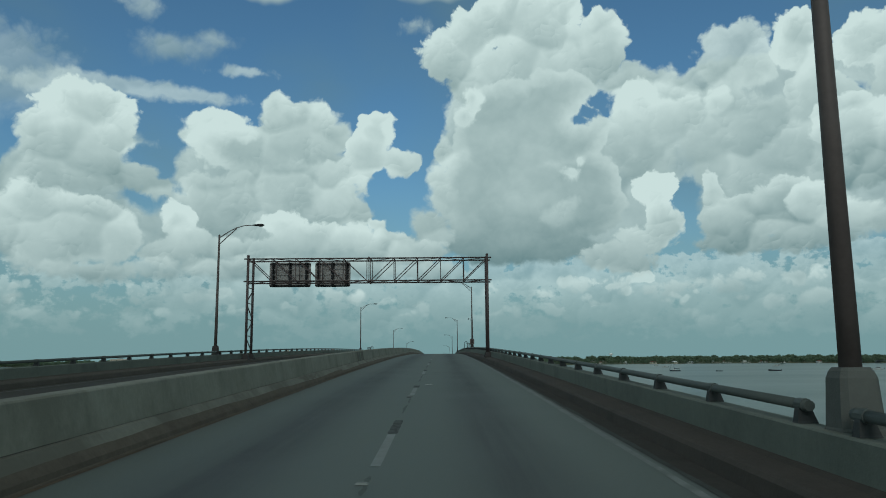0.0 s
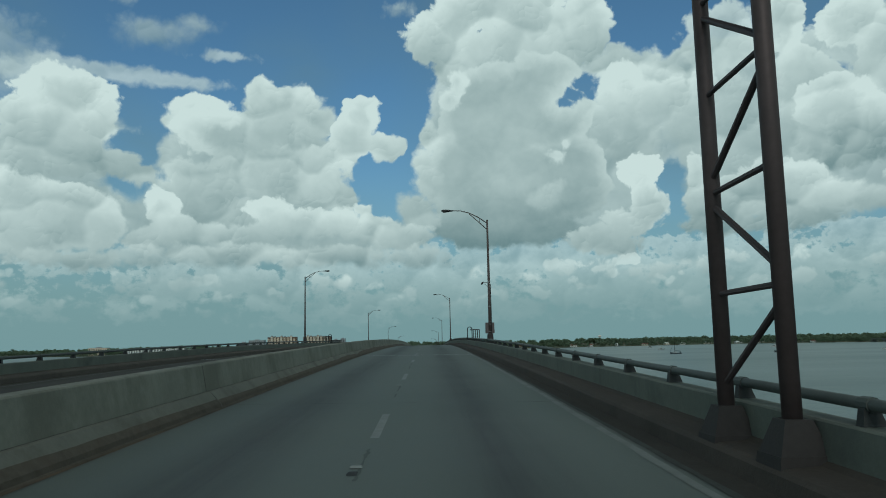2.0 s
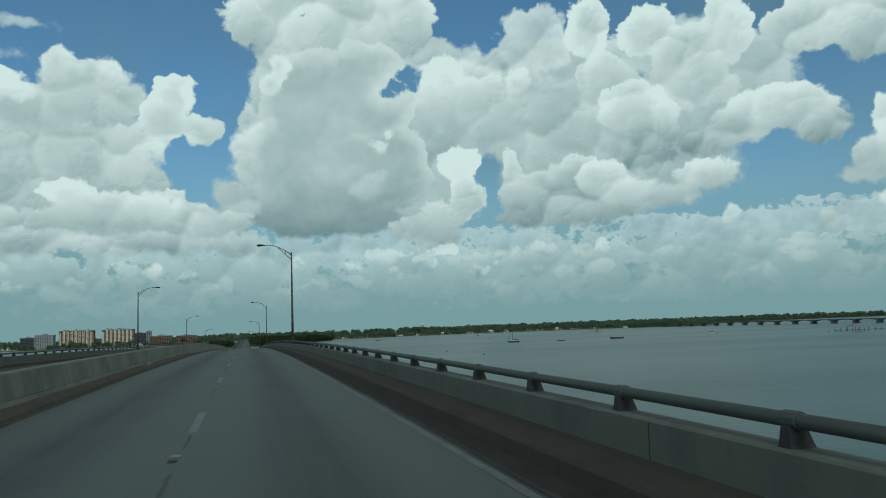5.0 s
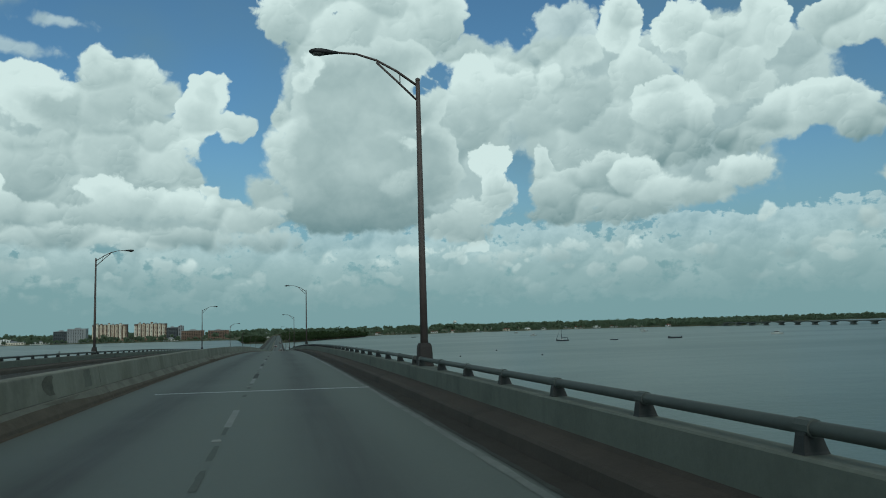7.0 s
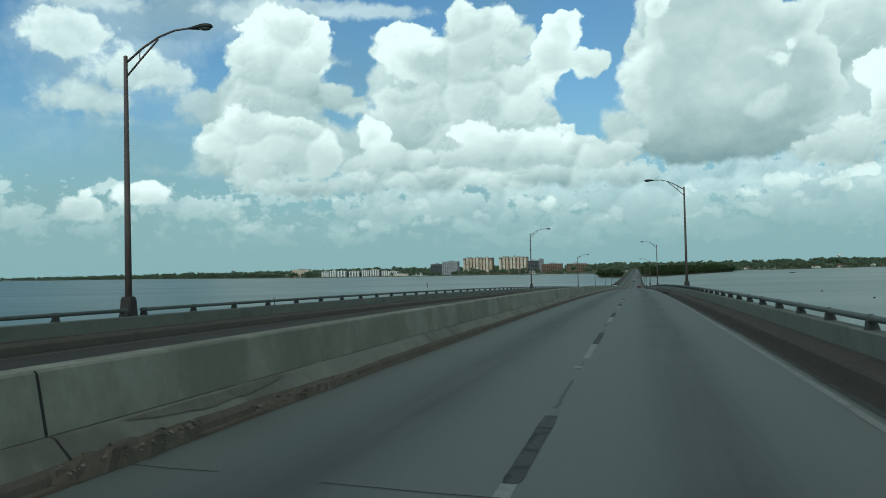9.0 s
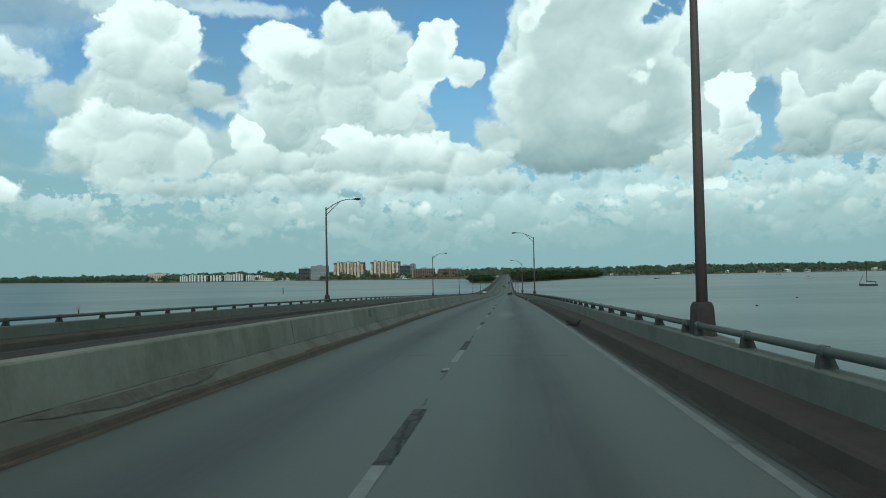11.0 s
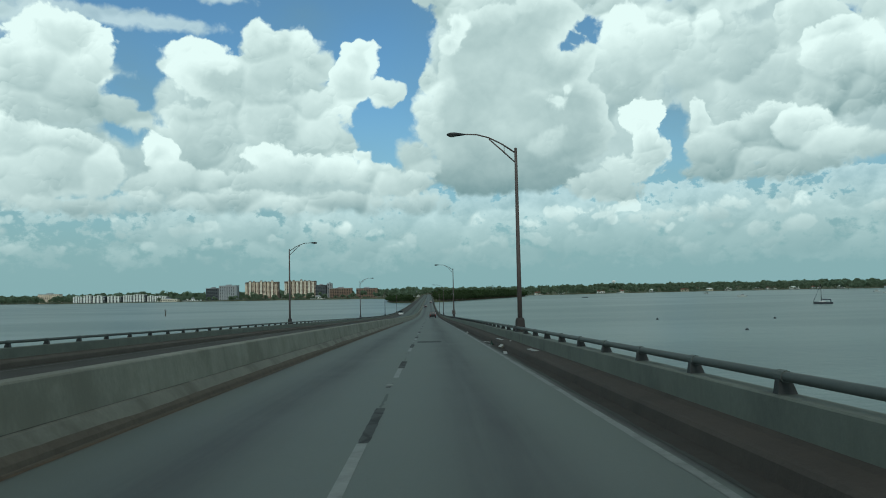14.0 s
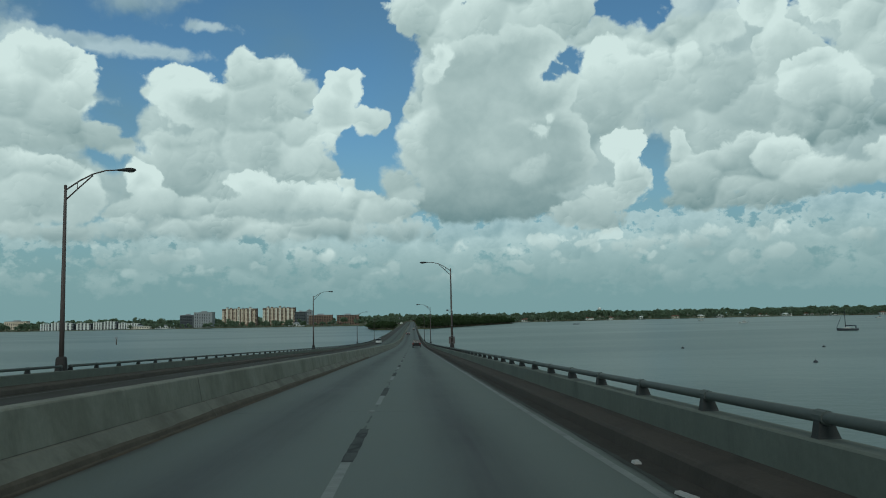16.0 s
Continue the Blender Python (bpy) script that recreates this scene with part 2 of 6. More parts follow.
def billow_field(t, p):
    """The wandering of the outlines, the swelling of the heads, and the light on them: bright above, grey below."""
    def bend(detail, rough, far):
        warp = noise_value(t, p, 0.5, detail, rough).outputs["Color"]
        return vec_node(t, "MULTIPLY_ADD", vec_node(t, "SUBTRACT", warp, (0.5, 0.5, 0.5)), (far, far * 0.85, 0.0), p)

    warped, gentle = bend(3.5, 0.5, 1.3), bend(1.6, 0.5, 1.6)
    where = ramp_value(t, noise_value(t, p, 0.28, 2.0, 0.5).outputs[0], 0.46, 0.66)
    finer = ramp_value(t, noise_value(t, p, 0.6, 3.0, 0.5).outputs[0], 0.48, 0.66)
    swell = shade = None
    for scale, amount in ((0.42, 0.80), (1.05, 0.50), (2.3, 0.26), (4.7, 0.12), (9.5, 0.05)):
        nd = t.nodes.new("ShaderNodeTexVoronoi")
        nd.voronoi_dimensions, nd.feature = "2D", "SMOOTH_F1"
        t.links.new(warped, nd.inputs["Vector"])
        nd.inputs["Scale"].default_value, nd.inputs["Smoothness"].default_value = scale, 0.2
        v = math_node(t, "MULTIPLY_ADD", nd.outputs["Distance"], -amount, amount * 0.42)
        swell = v if swell is None else math_node(t, "ADD", swell, v)
    for scale, light, mask in ((0.30, 0.24, None), (0.8, 0.15, where), (2.2, 0.10, finer)):
        u = vec_node(t, "DOT_PRODUCT", knobs(t, gentle, scale), (-0.4 * scale * light, scale * light, 0.0))
        u = u if mask is None else math_node(t, "MULTIPLY", u, mask)
        shade = u if shade is None else math_node(t, "ADD", shade, u)
    return warped, swell, shade


def bank_group(puffs, gaps, billows):
    """One bank as a node group: how deep a place lies inside it."""
    g = bpy.data.node_groups.new("cloud_bank", "ShaderNodeTree")
    for label, kind in (("Here", "Vector"), ("Swell", "Float")):
        g.interface.new_socket(label, in_out="INPUT", socket_type="NodeSocket" + kind)
    g.interface.new_socket("Depth", in_out="OUTPUT", socket_type="NodeSocketFloat")
    here, swell = list(g.nodes.new("NodeGroupInput").outputs)[:2]
    out = g.nodes.new("NodeGroupOutput")
    d = union(g, here, puffs, 0.3)
    if gaps:
        d = math_node(g, "SMOOTH_MIN", d, math_node(g, "MULTIPLY", union(g, here, gaps, 0.2), -1.0), 0.3)
    g.links.new(math_node(g, "MULTIPLY_ADD", swell, billows, d), out.inputs[0])
    return g


def build_sky():
    t = WT
    coord = t.nodes.new("ShaderNodeTexCoord").outputs["Generated"]
    sep = t.nodes.new("ShaderNodeSeparateXYZ")
    t.links.new(coord, sep.inputs[0])
    x, y, z = sep.outputs
    az = math_node(t, "MULTIPLY", math_node(t, "ARCTAN2", x, y), 180 / math.pi)
    el = math_node(t, "MULTIPLY", math_node(t, "ARCSINE", z), 180 / math.pi)
    comb = t.nodes.new("ShaderNodeCombineXYZ")
    t.links.new(az, comb.inputs[0]), t.links.new(el, comb.inputs[1])
    p = comb.outputs[0]

    air = t.nodes.new("ShaderNodeTexSky")
    air.sky_type, air.sun_disc = "NISHITA", False
    air.sun_elevation, air.sun_rotation = radians(SUN_HEIGHT), radians(SUN_HEADING)
    air.air_density, air.dust_density, air.ozone_density = 1.0, 1.2, 1.5
    sky = vec_node(t, "MULTIPLY", air.outputs[0], BLUE_GAIN)
    veil = math_node(t, "MULTIPLY", noise_value(t, vec_node(t, "MULTIPLY", p, (0.5, 1.4, 0)), 0.25, 5.0, 0.6).outputs[0], ramp_value(t, noise_value(t, p, 0.06, 2.0).outputs[0], 0.40, 0.7))
    sky = mix_node(t, math_node(t, "MULTIPLY", veil, 0.9, clamp=True), sky, CLOUD_GREY)
    near = math_node(t, "SUBTRACT", 1.0, ramp_value(t, el, 0.5, 16.0))
    sky = mix_node(t, math_node(t, "MULTIPLY", near, 0.92), sky, HAZE)

    warped, swell, shade = billow_field(t, p)
    drift = math_node(t, "MULTIPLY_ADD", noise_value(t, vec_node(t, "MULTIPLY", p, (0.22, 0.26, 0)), 1.0, 4.0, 0.5).outputs[0], 0.50, -0.25)
    curl = math_node(t, "MULTIPLY_ADD", noise_value(t, warped, 1.1, 4.0, 0.5).outputs[0], 0.14, -0.07)

    def lay(under, depth, crest, foot, low, high, soft, thick, form):
        """One bank over what lies behind it: firm and bright at its heads, softer and grey towards its base."""
        up = ramp_value(t, el, low, high)
        fuzz = math_node(t, "MULTIPLY_ADD", up, -0.6 * soft, 1.1 * soft)
        cover = math_node(t, "MULTIPLY", ramp_value(t, math_node(t, "DIVIDE", depth, fuzz), -0.25, 0.75), thick)
        tone = math_node(t, "MULTIPLY_ADD", up, (crest - foot) * 0.75, foot)
        rim = math_node(t, "MULTIPLY", math_node(t, "SUBTRACT", 1.0, ramp_value(t, depth, 0.1, 1.5)), math_node(t, "MULTIPLY_ADD", up, 0.32, -0.03))
        tone = math_node(t, "ADD", math_node(t, "ADD", tone, rim), math_node(t, "ADD", drift, curl))
        tone = math_node(t, "MULTIPLY_ADD", shade, form, tone, clamp=True)
        return mix_node(t, cover, under, mix_node(t, tone, CLOUD_GREY, CLOUD_WHITE))

    # the ranks of small cumulus far off
    n = noise_value(t, vec_node(t, "MULTIPLY", p, (0.16, 0.36, 0.0)), 1.0, 2.0, 0.5).outputs[0]
    clump = noise_value(t, vec_node(t, "MULTIPLY", p, (0.85, 1.05, 0.0)), 1.0, 4.5, 0.6).outputs[0]
    h = math_node(t, "DIVIDE", math_node(t, "SUBTRACT", el, 4.6), 3.2)
    east = math_node(t, "MULTIPLY_ADD", ramp_value(t, az, -34.0, 4.0), 0.7, -1.05)
    d = math_node(t, "ADD", math_node(t, "MULTIPLY_ADD", n, 3.4, east), math_node(t, "MULTIPLY_ADD", clump, 3.4, -2.25))
    d = math_node(t, "MULTIPLY_ADD", swell, 0.5, d)
    d = math_node(t, "SUBTRACT", d, math_node(t, "MULTIPLY", math_node(t, "MULTIPLY", h, h), math_node(t, "MULTIPLY", h, h)))
    sky = lay(sky, d, 0.66, 0.46, 2.0, 6.5, 0.8, 0.5, 1.2)
    for puffs, crest, foot, soft, billows, thick, gaps, form, grey_to in BANKS:
        nd = t.nodes.new("ShaderNodeGroup")
        nd.node_tree = bank_group(puffs, gaps, billows)
        t.links.new(warped, nd.inputs[0]), t.links.new(swell, nd.inputs[1])
        low, high = min(e - re for a, e, ra, re in puffs), max(e + re for a, e, ra, re in puffs)
        sky = lay(sky, nd.outputs[0], crest, foot, low, grey_to or high, soft, thick, form)
    # beyond the banks the same broken cumulus goes on; overhead only its grey base shows
    beyond = math_node(t, "MAXIMUM", math_node(t, "SUBTRACT", math_node(t, "ABSOLUTE", az), 54.0), math_node(t, "SUBTRACT", el, 27.5))
    wild = math_node(t, "MULTIPLY_ADD", noise_value(t, coord, 4.0, 4.0).outputs[0], 16.0, -6.0)
    wild = math_node(t, "ADD", wild, math_node(t, "MULTIPLY", math_node(t, "MINIMUM", beyond, 0.0), 2.0))
    overhead = ramp_value(t, el, 24.0, 46.0)
    sky = mix_node(t, ramp_value(t, wild, 0.0, 1.2), sky, mix_node(t, overhead, mix_node(t, 0.45, CLOUD_GREY, CLOUD_WHITE), CLOUD_BASE))
    far = math_node(t, "SUBTRACT", 1.0, ramp_value(t, el, 0.0, 6.5))
    sky = mix_node(t, math_node(t, "MULTIPLY", far, 0.8), sky, HAZE)
    bg = t.nodes.new("ShaderNodeBackground")
    t.links.new(sky, bg.inputs[0])
    bg.inputs[1].default_value = SKY_STRENGTH
    t.links.new(bg.outputs[0], t.nodes.new("ShaderNodeOutputWorld").inputs[0])


SUN_HEIGHT, SUN_HEADING = 36.0, 182.0
CLOUD_GREY, CLOUD_WHITE, HAZE, CLOUD_BASE = (0.165, 0.258, 0.268), (0.755, 0.84, 0.80), (0.232, 0.360, 0.370), (0.064, 0.085, 0.085)
BLUE_GAIN, SKY_STRENGTH = (0.063, 0.085, 0.091), 1.0
build_sky()
world.cycles.sampling_method, world.cycles.sample_map_resolution = "MANUAL", 512

sun_data = bpy.data.lights.new("sun", "SUN")
sun_data.energy, sun_data.angle, sun_data.color = 0.9, radians(25), (1.0, 0.96, 0.88)
sun = new("sun", sun_data)
sun.matrix_world = look((0, 0, 100), (0 - math.sin(radians(SUN_HEADING)) * math.cos(radians(SUN_HEIGHT)), 0 - math.cos(radians(SUN_HEADING)) * math.cos(radians(SUN_HEIGHT)), 100 - math.sin(radians(SUN_HEIGHT))))

# ---- materials ----
def material(name, color, rough=0.7, metal=0.0, vary=0.25, scale=0.6, fine=12.0, bump=0.15, bump_scale=30.0, stain=None, stain_scale=0.3, per_object=0.0, spec=0.3, stretch=(1, 1, 1), drips=None, stain_at=0.52):
    """A surface with broad stains, fine grain and relief, in metres of the world."""
    m = bpy.data.materials.new(name)
    m.use_nodes = True
    t = m.node_tree
    bsdf = t.nodes["Principled BSDF"]
    pos = t.nodes.new("ShaderNodeNewGeometry").outputs["Position"]
    pos = vec_node(t, "MULTIPLY", pos, stretch)
    broad = noise_value(t, pos, scale, 5.0, 0.6).outputs[0]
    grain = noise_value(t, pos, fine, 4.0, 0.6).outputs[0]
    f = math_node(t, "ADD", math_node(t, "MULTIPLY_ADD", broad, vary * 2.4, 1 - vary * 1.2), math_node(t, "MULTIPLY_ADD", grain, vary * 1.2, -vary * 0.6))
    if per_object:
        info = t.nodes.new("ShaderNodeObjectInfo").outputs["Random"]
        f = math_node(t, "ADD", f, math_node(t, "MULTIPLY_ADD", info, per_object * 2, -per_object))
    base = vec_node(t, "SCALE", (color[0], color[1], color[2]))
    t.links.new(f, base.node.inputs["Scale"])
    if stain:
        s = ramp_value(t, noise_value(t, pos, stain_scale, 6.0, 0.65).outputs[0], stain_at, stain_at + 0.2)
        base = mix_node(t, math_node(t, "MULTIPLY", s, 0.7), base, stain)
    if drips:
        place = t.nodes.new("ShaderNodeNewGeometry").outputs["Position"]
        run = ramp_value(t, noise_value(t, vec_node(t, "MULTIPLY", place, (0.9, 2.2, 0.18)), 1.0, 6.0, 0.7).outputs[0], 0.47, 0.72)
        base = mix_node(t, math_node(t, "MULTIPLY", run, 0.32), base, drips)
    t.links.new(base, bsdf.inputs["Base Color"])
    bsdf.inputs["Metallic"].default_value = metal
    bsdf.inputs["Specular IOR Level"].default_value = spec
    t.links.new(math_node(t, "MULTIPLY_ADD", broad, 0.25, rough - 0.12, clamp=True), bsdf.inputs["Roughness"])
    if bump:
        b = t.nodes.new("ShaderNodeBump")
        b.inputs["Strength"].default_value, b.inputs["Distance"].default_value = bump, 0.02
        t.links.new(noise_value(t, pos, bump_scale, 4.0, 0.6).outputs[0], b.inputs["Height"])
        t.links.new(b.outputs[0], bsdf.inputs["Normal"])
    return m


def road_material(name, lanes, concrete, oil, dirt, dirt_edges, gloss=0.5):
    """Worn concrete pavement: darker oil bands along the lanes, dirt beside the kerbs."""
    m = material(name, concrete, rough=0.66, vary=0.2, scale=0.35, fine=25.0, bump=0.12, bump_scale=60.0)
    t = m.node_tree
    bsdf = t.nodes["Principled BSDF"]
    base = bsdf.inputs["Base Color"].links[0].from_socket
    pos = t.nodes.new("ShaderNodeNewGeometry").outputs["Position"]
    sep = t.nodes.new("ShaderNodeSeparateXYZ")
    t.links.new(pos, sep.inputs[0])
    drift = noise_value(t, vec_node(t, "MULTIPLY", pos, (0.0, 0.05, 0)), 1.0, 3.0).outputs[0]
    streak = noise_value(t, vec_node(t, "MULTIPLY", pos, (2.2, 0.06, 0)), 1.0, 5.0, 0.65).outputs[0]
    x = math_node(t, "ADD", sep.outputs[0], math_node(t, "MULTIPLY_ADD", drift, 0.5, -0.25))
    for centre, half, amount in lanes:
        w = math_node(t, "DIVIDE", math_node(t, "SUBTRACT", x, centre), half)
        band = math_node(t, "POWER", 2.718, math_node(t, "MULTIPLY", math_node(t, "MULTIPLY", w, w), -1.0))
        band = math_node(t, "MULTIPLY", band, math_node(t, "MULTIPLY_ADD", streak, 1.3, 0.12))
        base = mix_node(t, math_node(t, "MULTIPLY", band, amount, clamp=True), base, oil)
    edge = math_node(t, "ADD", x, math_node(t, "MULTIPLY_ADD", noise_value(t, vec_node(t, "MULTIPLY", pos, (2.0, 0.5, 0)), 1.0, 5.0, 0.7).outputs[0], 0.34, -0.17))
    for side, at, width in dirt_edges:
        d = math_node(t, "MULTIPLY", math_node(t, "SUBTRACT", edge, at), side)
        base = mix_node(t, math_node(t, "MULTIPLY", ramp_value(t, d, -width, width), 0.92), base, dirt)
    # a pale scuffed stretch of the near lane beyond the crest
    gone = vec_node(t, "LENGTH", vec_node(t, "MULTIPLY_ADD", pos, (1 / 0.65, 1 / 8.5, 0), (-0.05 / 0.65, -306.5 / 8.5, 0)))
    scuff = math_node(t, "MULTIPLY", math_node(t, "SUBTRACT", 1.0, ramp_value(t, gone, 0.2, 1.1)), noise_value(t, vec_node(t, "MULTIPLY", pos, (5.0, 0.5, 0)), 1.0, 4.0, 0.7).outputs[0])
    base = mix_node(t, math_node(t, "MULTIPLY", scuff, 1.0), base, (0.20, 0.225, 0.235))
    t.links.new(base, bsdf.inputs["Base Color"])
    bsdf.inputs["Specular IOR Level"].default_value = gloss
    return m


M = dict(
    road=road_material("worn_concrete_pavement", [(0.75, 0.6, 1.0), (-2.65, 0.65, 1.0)], (0.114, 0.133, 0.121), (0.038, 0.042, 0.042), (0.034, 0.030, 0.027), [(1, 2.54, 0.10), (-1, -4.38, 0.15)]),
    road_far=road_material("worn_concrete_pavement_west", [(-8.3, 0.5, 0.7), (-11.95, 0.45, 1.0)], (0.120, 0.140, 0.127), (0.038, 0.042, 0.042), (0.060, 0.053, 0.046), [(-1, -11.3, 0.6), (1, -6.0, 0.22)], 0.05),
    parapet=material("weathered_concrete_parapet", (0.170, 0.183, 0.157), 0.85, vary=0.24, scale=0.8, stain=(0.098, 0.105, 0.094), stain_scale=0.5, bump=0.25, drips=(0.112, 0.118, 0.107)),
    barrier=material("streaked_concrete_barrier", (0.254, 0.252, 0.211), 0.85, vary=0.3, scale=0.9, stain=(0.158, 0.154, 0.124), stain_scale=0.5, bump=0.25, stretch=(1, 1, 0.8), drips=(0.145, 0.14, 0.115), stain_at=0.45),
    base=material("dirty_barrier_foot", (0.186, 0.186, 0.158), 0.88, vary=0.3, scale=0.8, stain=(0.105, 0.10, 0.082), stain_scale=0.6, bump=0.3, stain_at=0.44),
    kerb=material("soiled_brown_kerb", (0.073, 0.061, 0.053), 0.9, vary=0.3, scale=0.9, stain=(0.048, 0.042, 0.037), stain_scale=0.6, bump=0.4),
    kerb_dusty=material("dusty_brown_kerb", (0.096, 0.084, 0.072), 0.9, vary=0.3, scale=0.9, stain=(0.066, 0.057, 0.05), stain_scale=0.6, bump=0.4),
    white=material("worn_white_road_paint", (0.245, 0.262, 0.252), 0.75, vary=0.3, scale=2.5, stain=(0.15, 0.16, 0.155), stain_scale=3.0, bump=0.2),
    edge=material("ghosted_white_edge_line", (0.225, 0.24, 0.23), 0.7, vary=0.35, scale=1.2, stain=(0.11, 0.118, 0.112), stain_scale=1.6, bump=0.2),
    edge_faint=material("nearly_gone_edge_line", (0.205, 0.22, 0.21), 0.75, vary=0.3, scale=1.2, stain=(0.14, 0.153, 0.145), stain_scale=1.4, bump=0.2, stain_at=0.47),
    gutter_edge=material("thin_gutter_dust", (0.072, 0.078, 0.072), 0.92, vary=0.35, scale=1.8, stain=(0.055, 0.053, 0.05), stain_scale=1.3, bump=0.4, spec=0.15),
    gutter=material("matte_gutter_dirt", (0.060, 0.054, 0.049), 0.95, vary=0.35, scale=1.6, stain=(0.062, 0.060, 0.056), stain_scale=1.1, bump=0.5, spec=0.12),
    scuff=material("dark_scraped_concrete", (0.128, 0.122, 0.10), 0.9, vary=0.45, scale=2.5, stain=(0.155, 0.152, 0.128), stain_scale=3.0, bump=0.5, stain_at=0.46),
    crust=material("red_brown_road_dirt", (0.110, 0.093, 0.074), 0.95, vary=0.4, scale=2.0, stain=(0.094, 0.073, 0.056), stain_scale=1.5, bump=0.6),
    yellow=material("faded_yellow_road_paint", (0.105, 0.080, 0.056), 0.85, vary=0.45, scale=1.2, stain=(0.048, 0.042, 0.035), stain_scale=0.8, bump=0.3, stain_at=0.44),
    patch=material("dark_asphalt_patch", (0.066, 0.073, 0.073), 0.85, vary=0.4, scale=2.0, stain=(0.092, 0.10, 0.098), stain_scale=2.5, bump=0.5),
    worn_patch=material("scuffed_grey_patch", (0.088, 0.095, 0.092), 0.85, vary=0.35, scale=3.0, stain=(0.065, 0.068, 0.067), stain_scale=4.0, bump=0.4),
    worn_seam=material("faint_lane_seam", (0.106, 0.121, 0.112), 0.85, vary=0.3, scale=2.0, stain=(0.09, 0.10, 0.094), stain_scale=3.0, bump=0.3),
    seam=material("dark_pavement_seam", (0.04, 0.042, 0.042), 0.85, vary=0.3, scale=3.0, bump=0.3),
    block=material("pale_concrete_block", (0.12, 0.122, 0.112), 0.85, vary=0.2, scale=2.0, bump=0.25),
    seal=material("black_joint_sealant", (0.03, 0.03, 0.03), 0.7, vary=0.3, scale=3.0, bump=0.3),
    joint=material("scuffed_steel_joint", (0.55, 0.57, 0.56), 0.5, 0.3, vary=0.3, scale=4.0, bump=0.1),
    rail=material("grey_aluminium_rail", (0.108, 0.120, 0.112), 0.62, 0.2, vary=0.2, scale=1.2, bump=0.05, per_object=0.04),
    post=material("dark_cast_rail_post", (0.05, 0.052, 0.052), 0.65, 0.2, vary=0.3, scale=4.0, bump=0.15, per_object=0.1),
    pole=material("brown_weathered_lamp_pole", (0.130, 0.103, 0.097), 0.55, 0.1, vary=0.25, scale=1.5, bump=0.08),
    head=material("dark_lamp_housing", (0.045, 0.045, 0.047), 0.5, 0.2, vary=0.2, scale=4.0, bump=0.05),
    lens=material("grey_lamp_glass", (0.22, 0.21, 0.2), 0.25, 0.0, vary=0.1, scale=4.0, bump=0.0),
    pedestal=material("dark_cast_pedestal", (0.044, 0.039, 0.038), 0.75, 0.0, vary=0.25, scale=3.0, bump=0.2),
    truss=material("galvanised_dull_steel", (0.115, 0.088, 0.087), 0.6, 0.4, vary=0.25, scale=2.0, bump=0.08),
    sign=material("bare_aluminium_sign_back", (0.31, 0.29, 0.28), 0.55, 0.3, vary=0.18, scale=1.5, bump=0.05),
    sign_edge=material("dark_sign_bracket", (0.04, 0.04, 0.042), 0.6, 0.3, vary=0.2, scale=2.0, bump=0.05),
    # paler than real leaves: the haze over the far shores is put into this green
    foliage=material("broadleaf_foliage", (0.155, 0.198, 0.135), 0.75, vary=0.35, scale=0.05, fine=0.4, bump=0.0, spec=0.2),
    mangrove=material("dark_mangrove_foliage", (0.065, 0.095, 0.045), 0.75, vary=0.35, scale=0.08, fine=0.5, bump=0.0, spec=0.2),
    ground=material("grassy_shore", (0.11, 0.115, 0.06), 0.95, vary=0.35, scale=0.02, fine=0.3, bump=0.2, bump_scale=1.0),
    bark=material("grey_bark", (0.09, 0.075, 0.06), 0.9, vary=0.3, scale=2.0),
    tan=material("tan_stucco", (0.72, 0.60, 0.47), 0.85, vary=0.12, scale=0.05, fine=1.0, bump=0.1),
    cream=material("cream_concrete", (0.80, 0.73, 0.61), 0.85, vary=0.12, scale=0.05, fine=1.0, bump=0.1),
    recess=material("shaded_brown_recess", (0.15, 0.11, 0.09), 0.85, vary=0.15, scale=0.05, fine=1.0, bump=0.1),
    whitewall=material("white_painted_stucco", (0.82, 0.83, 0.80), 0.8, vary=0.12, scale=0.05, fine=1.0, bump=0.1),
    greywall=material("grey_concrete_facade", (0.32, 0.335, 0.35), 0.8, vary=0.15, scale=0.05, fine=1.0, bump=0.1),
    darkwall=material("dark_tinted_facade", (0.09, 0.10, 0.11), 0.5, vary=0.2, scale=0.05, fine=1.0, bump=0.05),
    brownwall=material("brown_brick_facade", (0.26, 0.18, 0.135), 0.85, vary=0.2, scale=0.05, fine=1.0, bump=0.1),
    window=material("dark_window_glass", (0.03, 0.035, 0.04), 0.15, vary=0.2, scale=0.3, bump=0.0),
    roof=material("red_brown_tile_roof", (0.22, 0.11, 0.08), 0.85, vary=0.25, scale=0.2, fine=3.0, bump=0.3),
    hull_white=material("chalky_white_hull", (0.55, 0.56, 0.54), 0.45, vary=0.15, scale=0.8, bump=0.03),
    hull_dark=material("dark_blue_hull", (0.07, 0.075, 0.085), 0.45, vary=0.2, scale=0.8, bump=0.03),
    canvas=material("blue_grey_canvas", (0.10, 0.12, 0.14), 0.85, vary=0.2, scale=1.5, bump=0.2),
    mast=material("grey_aluminium_mast", (0.30, 0.30, 0.30), 0.45, 0.5, vary=0.1, scale=1.0, bump=0.0),
    wood=material("weathered_grey_timber", (0.14, 0.12, 0.10), 0.9, vary=0.3, scale=1.0, bump=0.3),
    oldbridge=material("old_concrete_bridge", (0.22, 0.22, 0.20), 0.88, vary=0.2, scale=0.1, fine=1.0, bump=0.2),
    carpaint=material("dark_grey_car_paint", (0.02, 0.021, 0.023), 0.3, 0.3, vary=0.1, scale=1.0, bump=0.0),
    carwhite=material("white_car_paint", (0.7, 0.7, 0.69), 0.3, 0.0, vary=0.05, scale=1.0, bump=0.0),
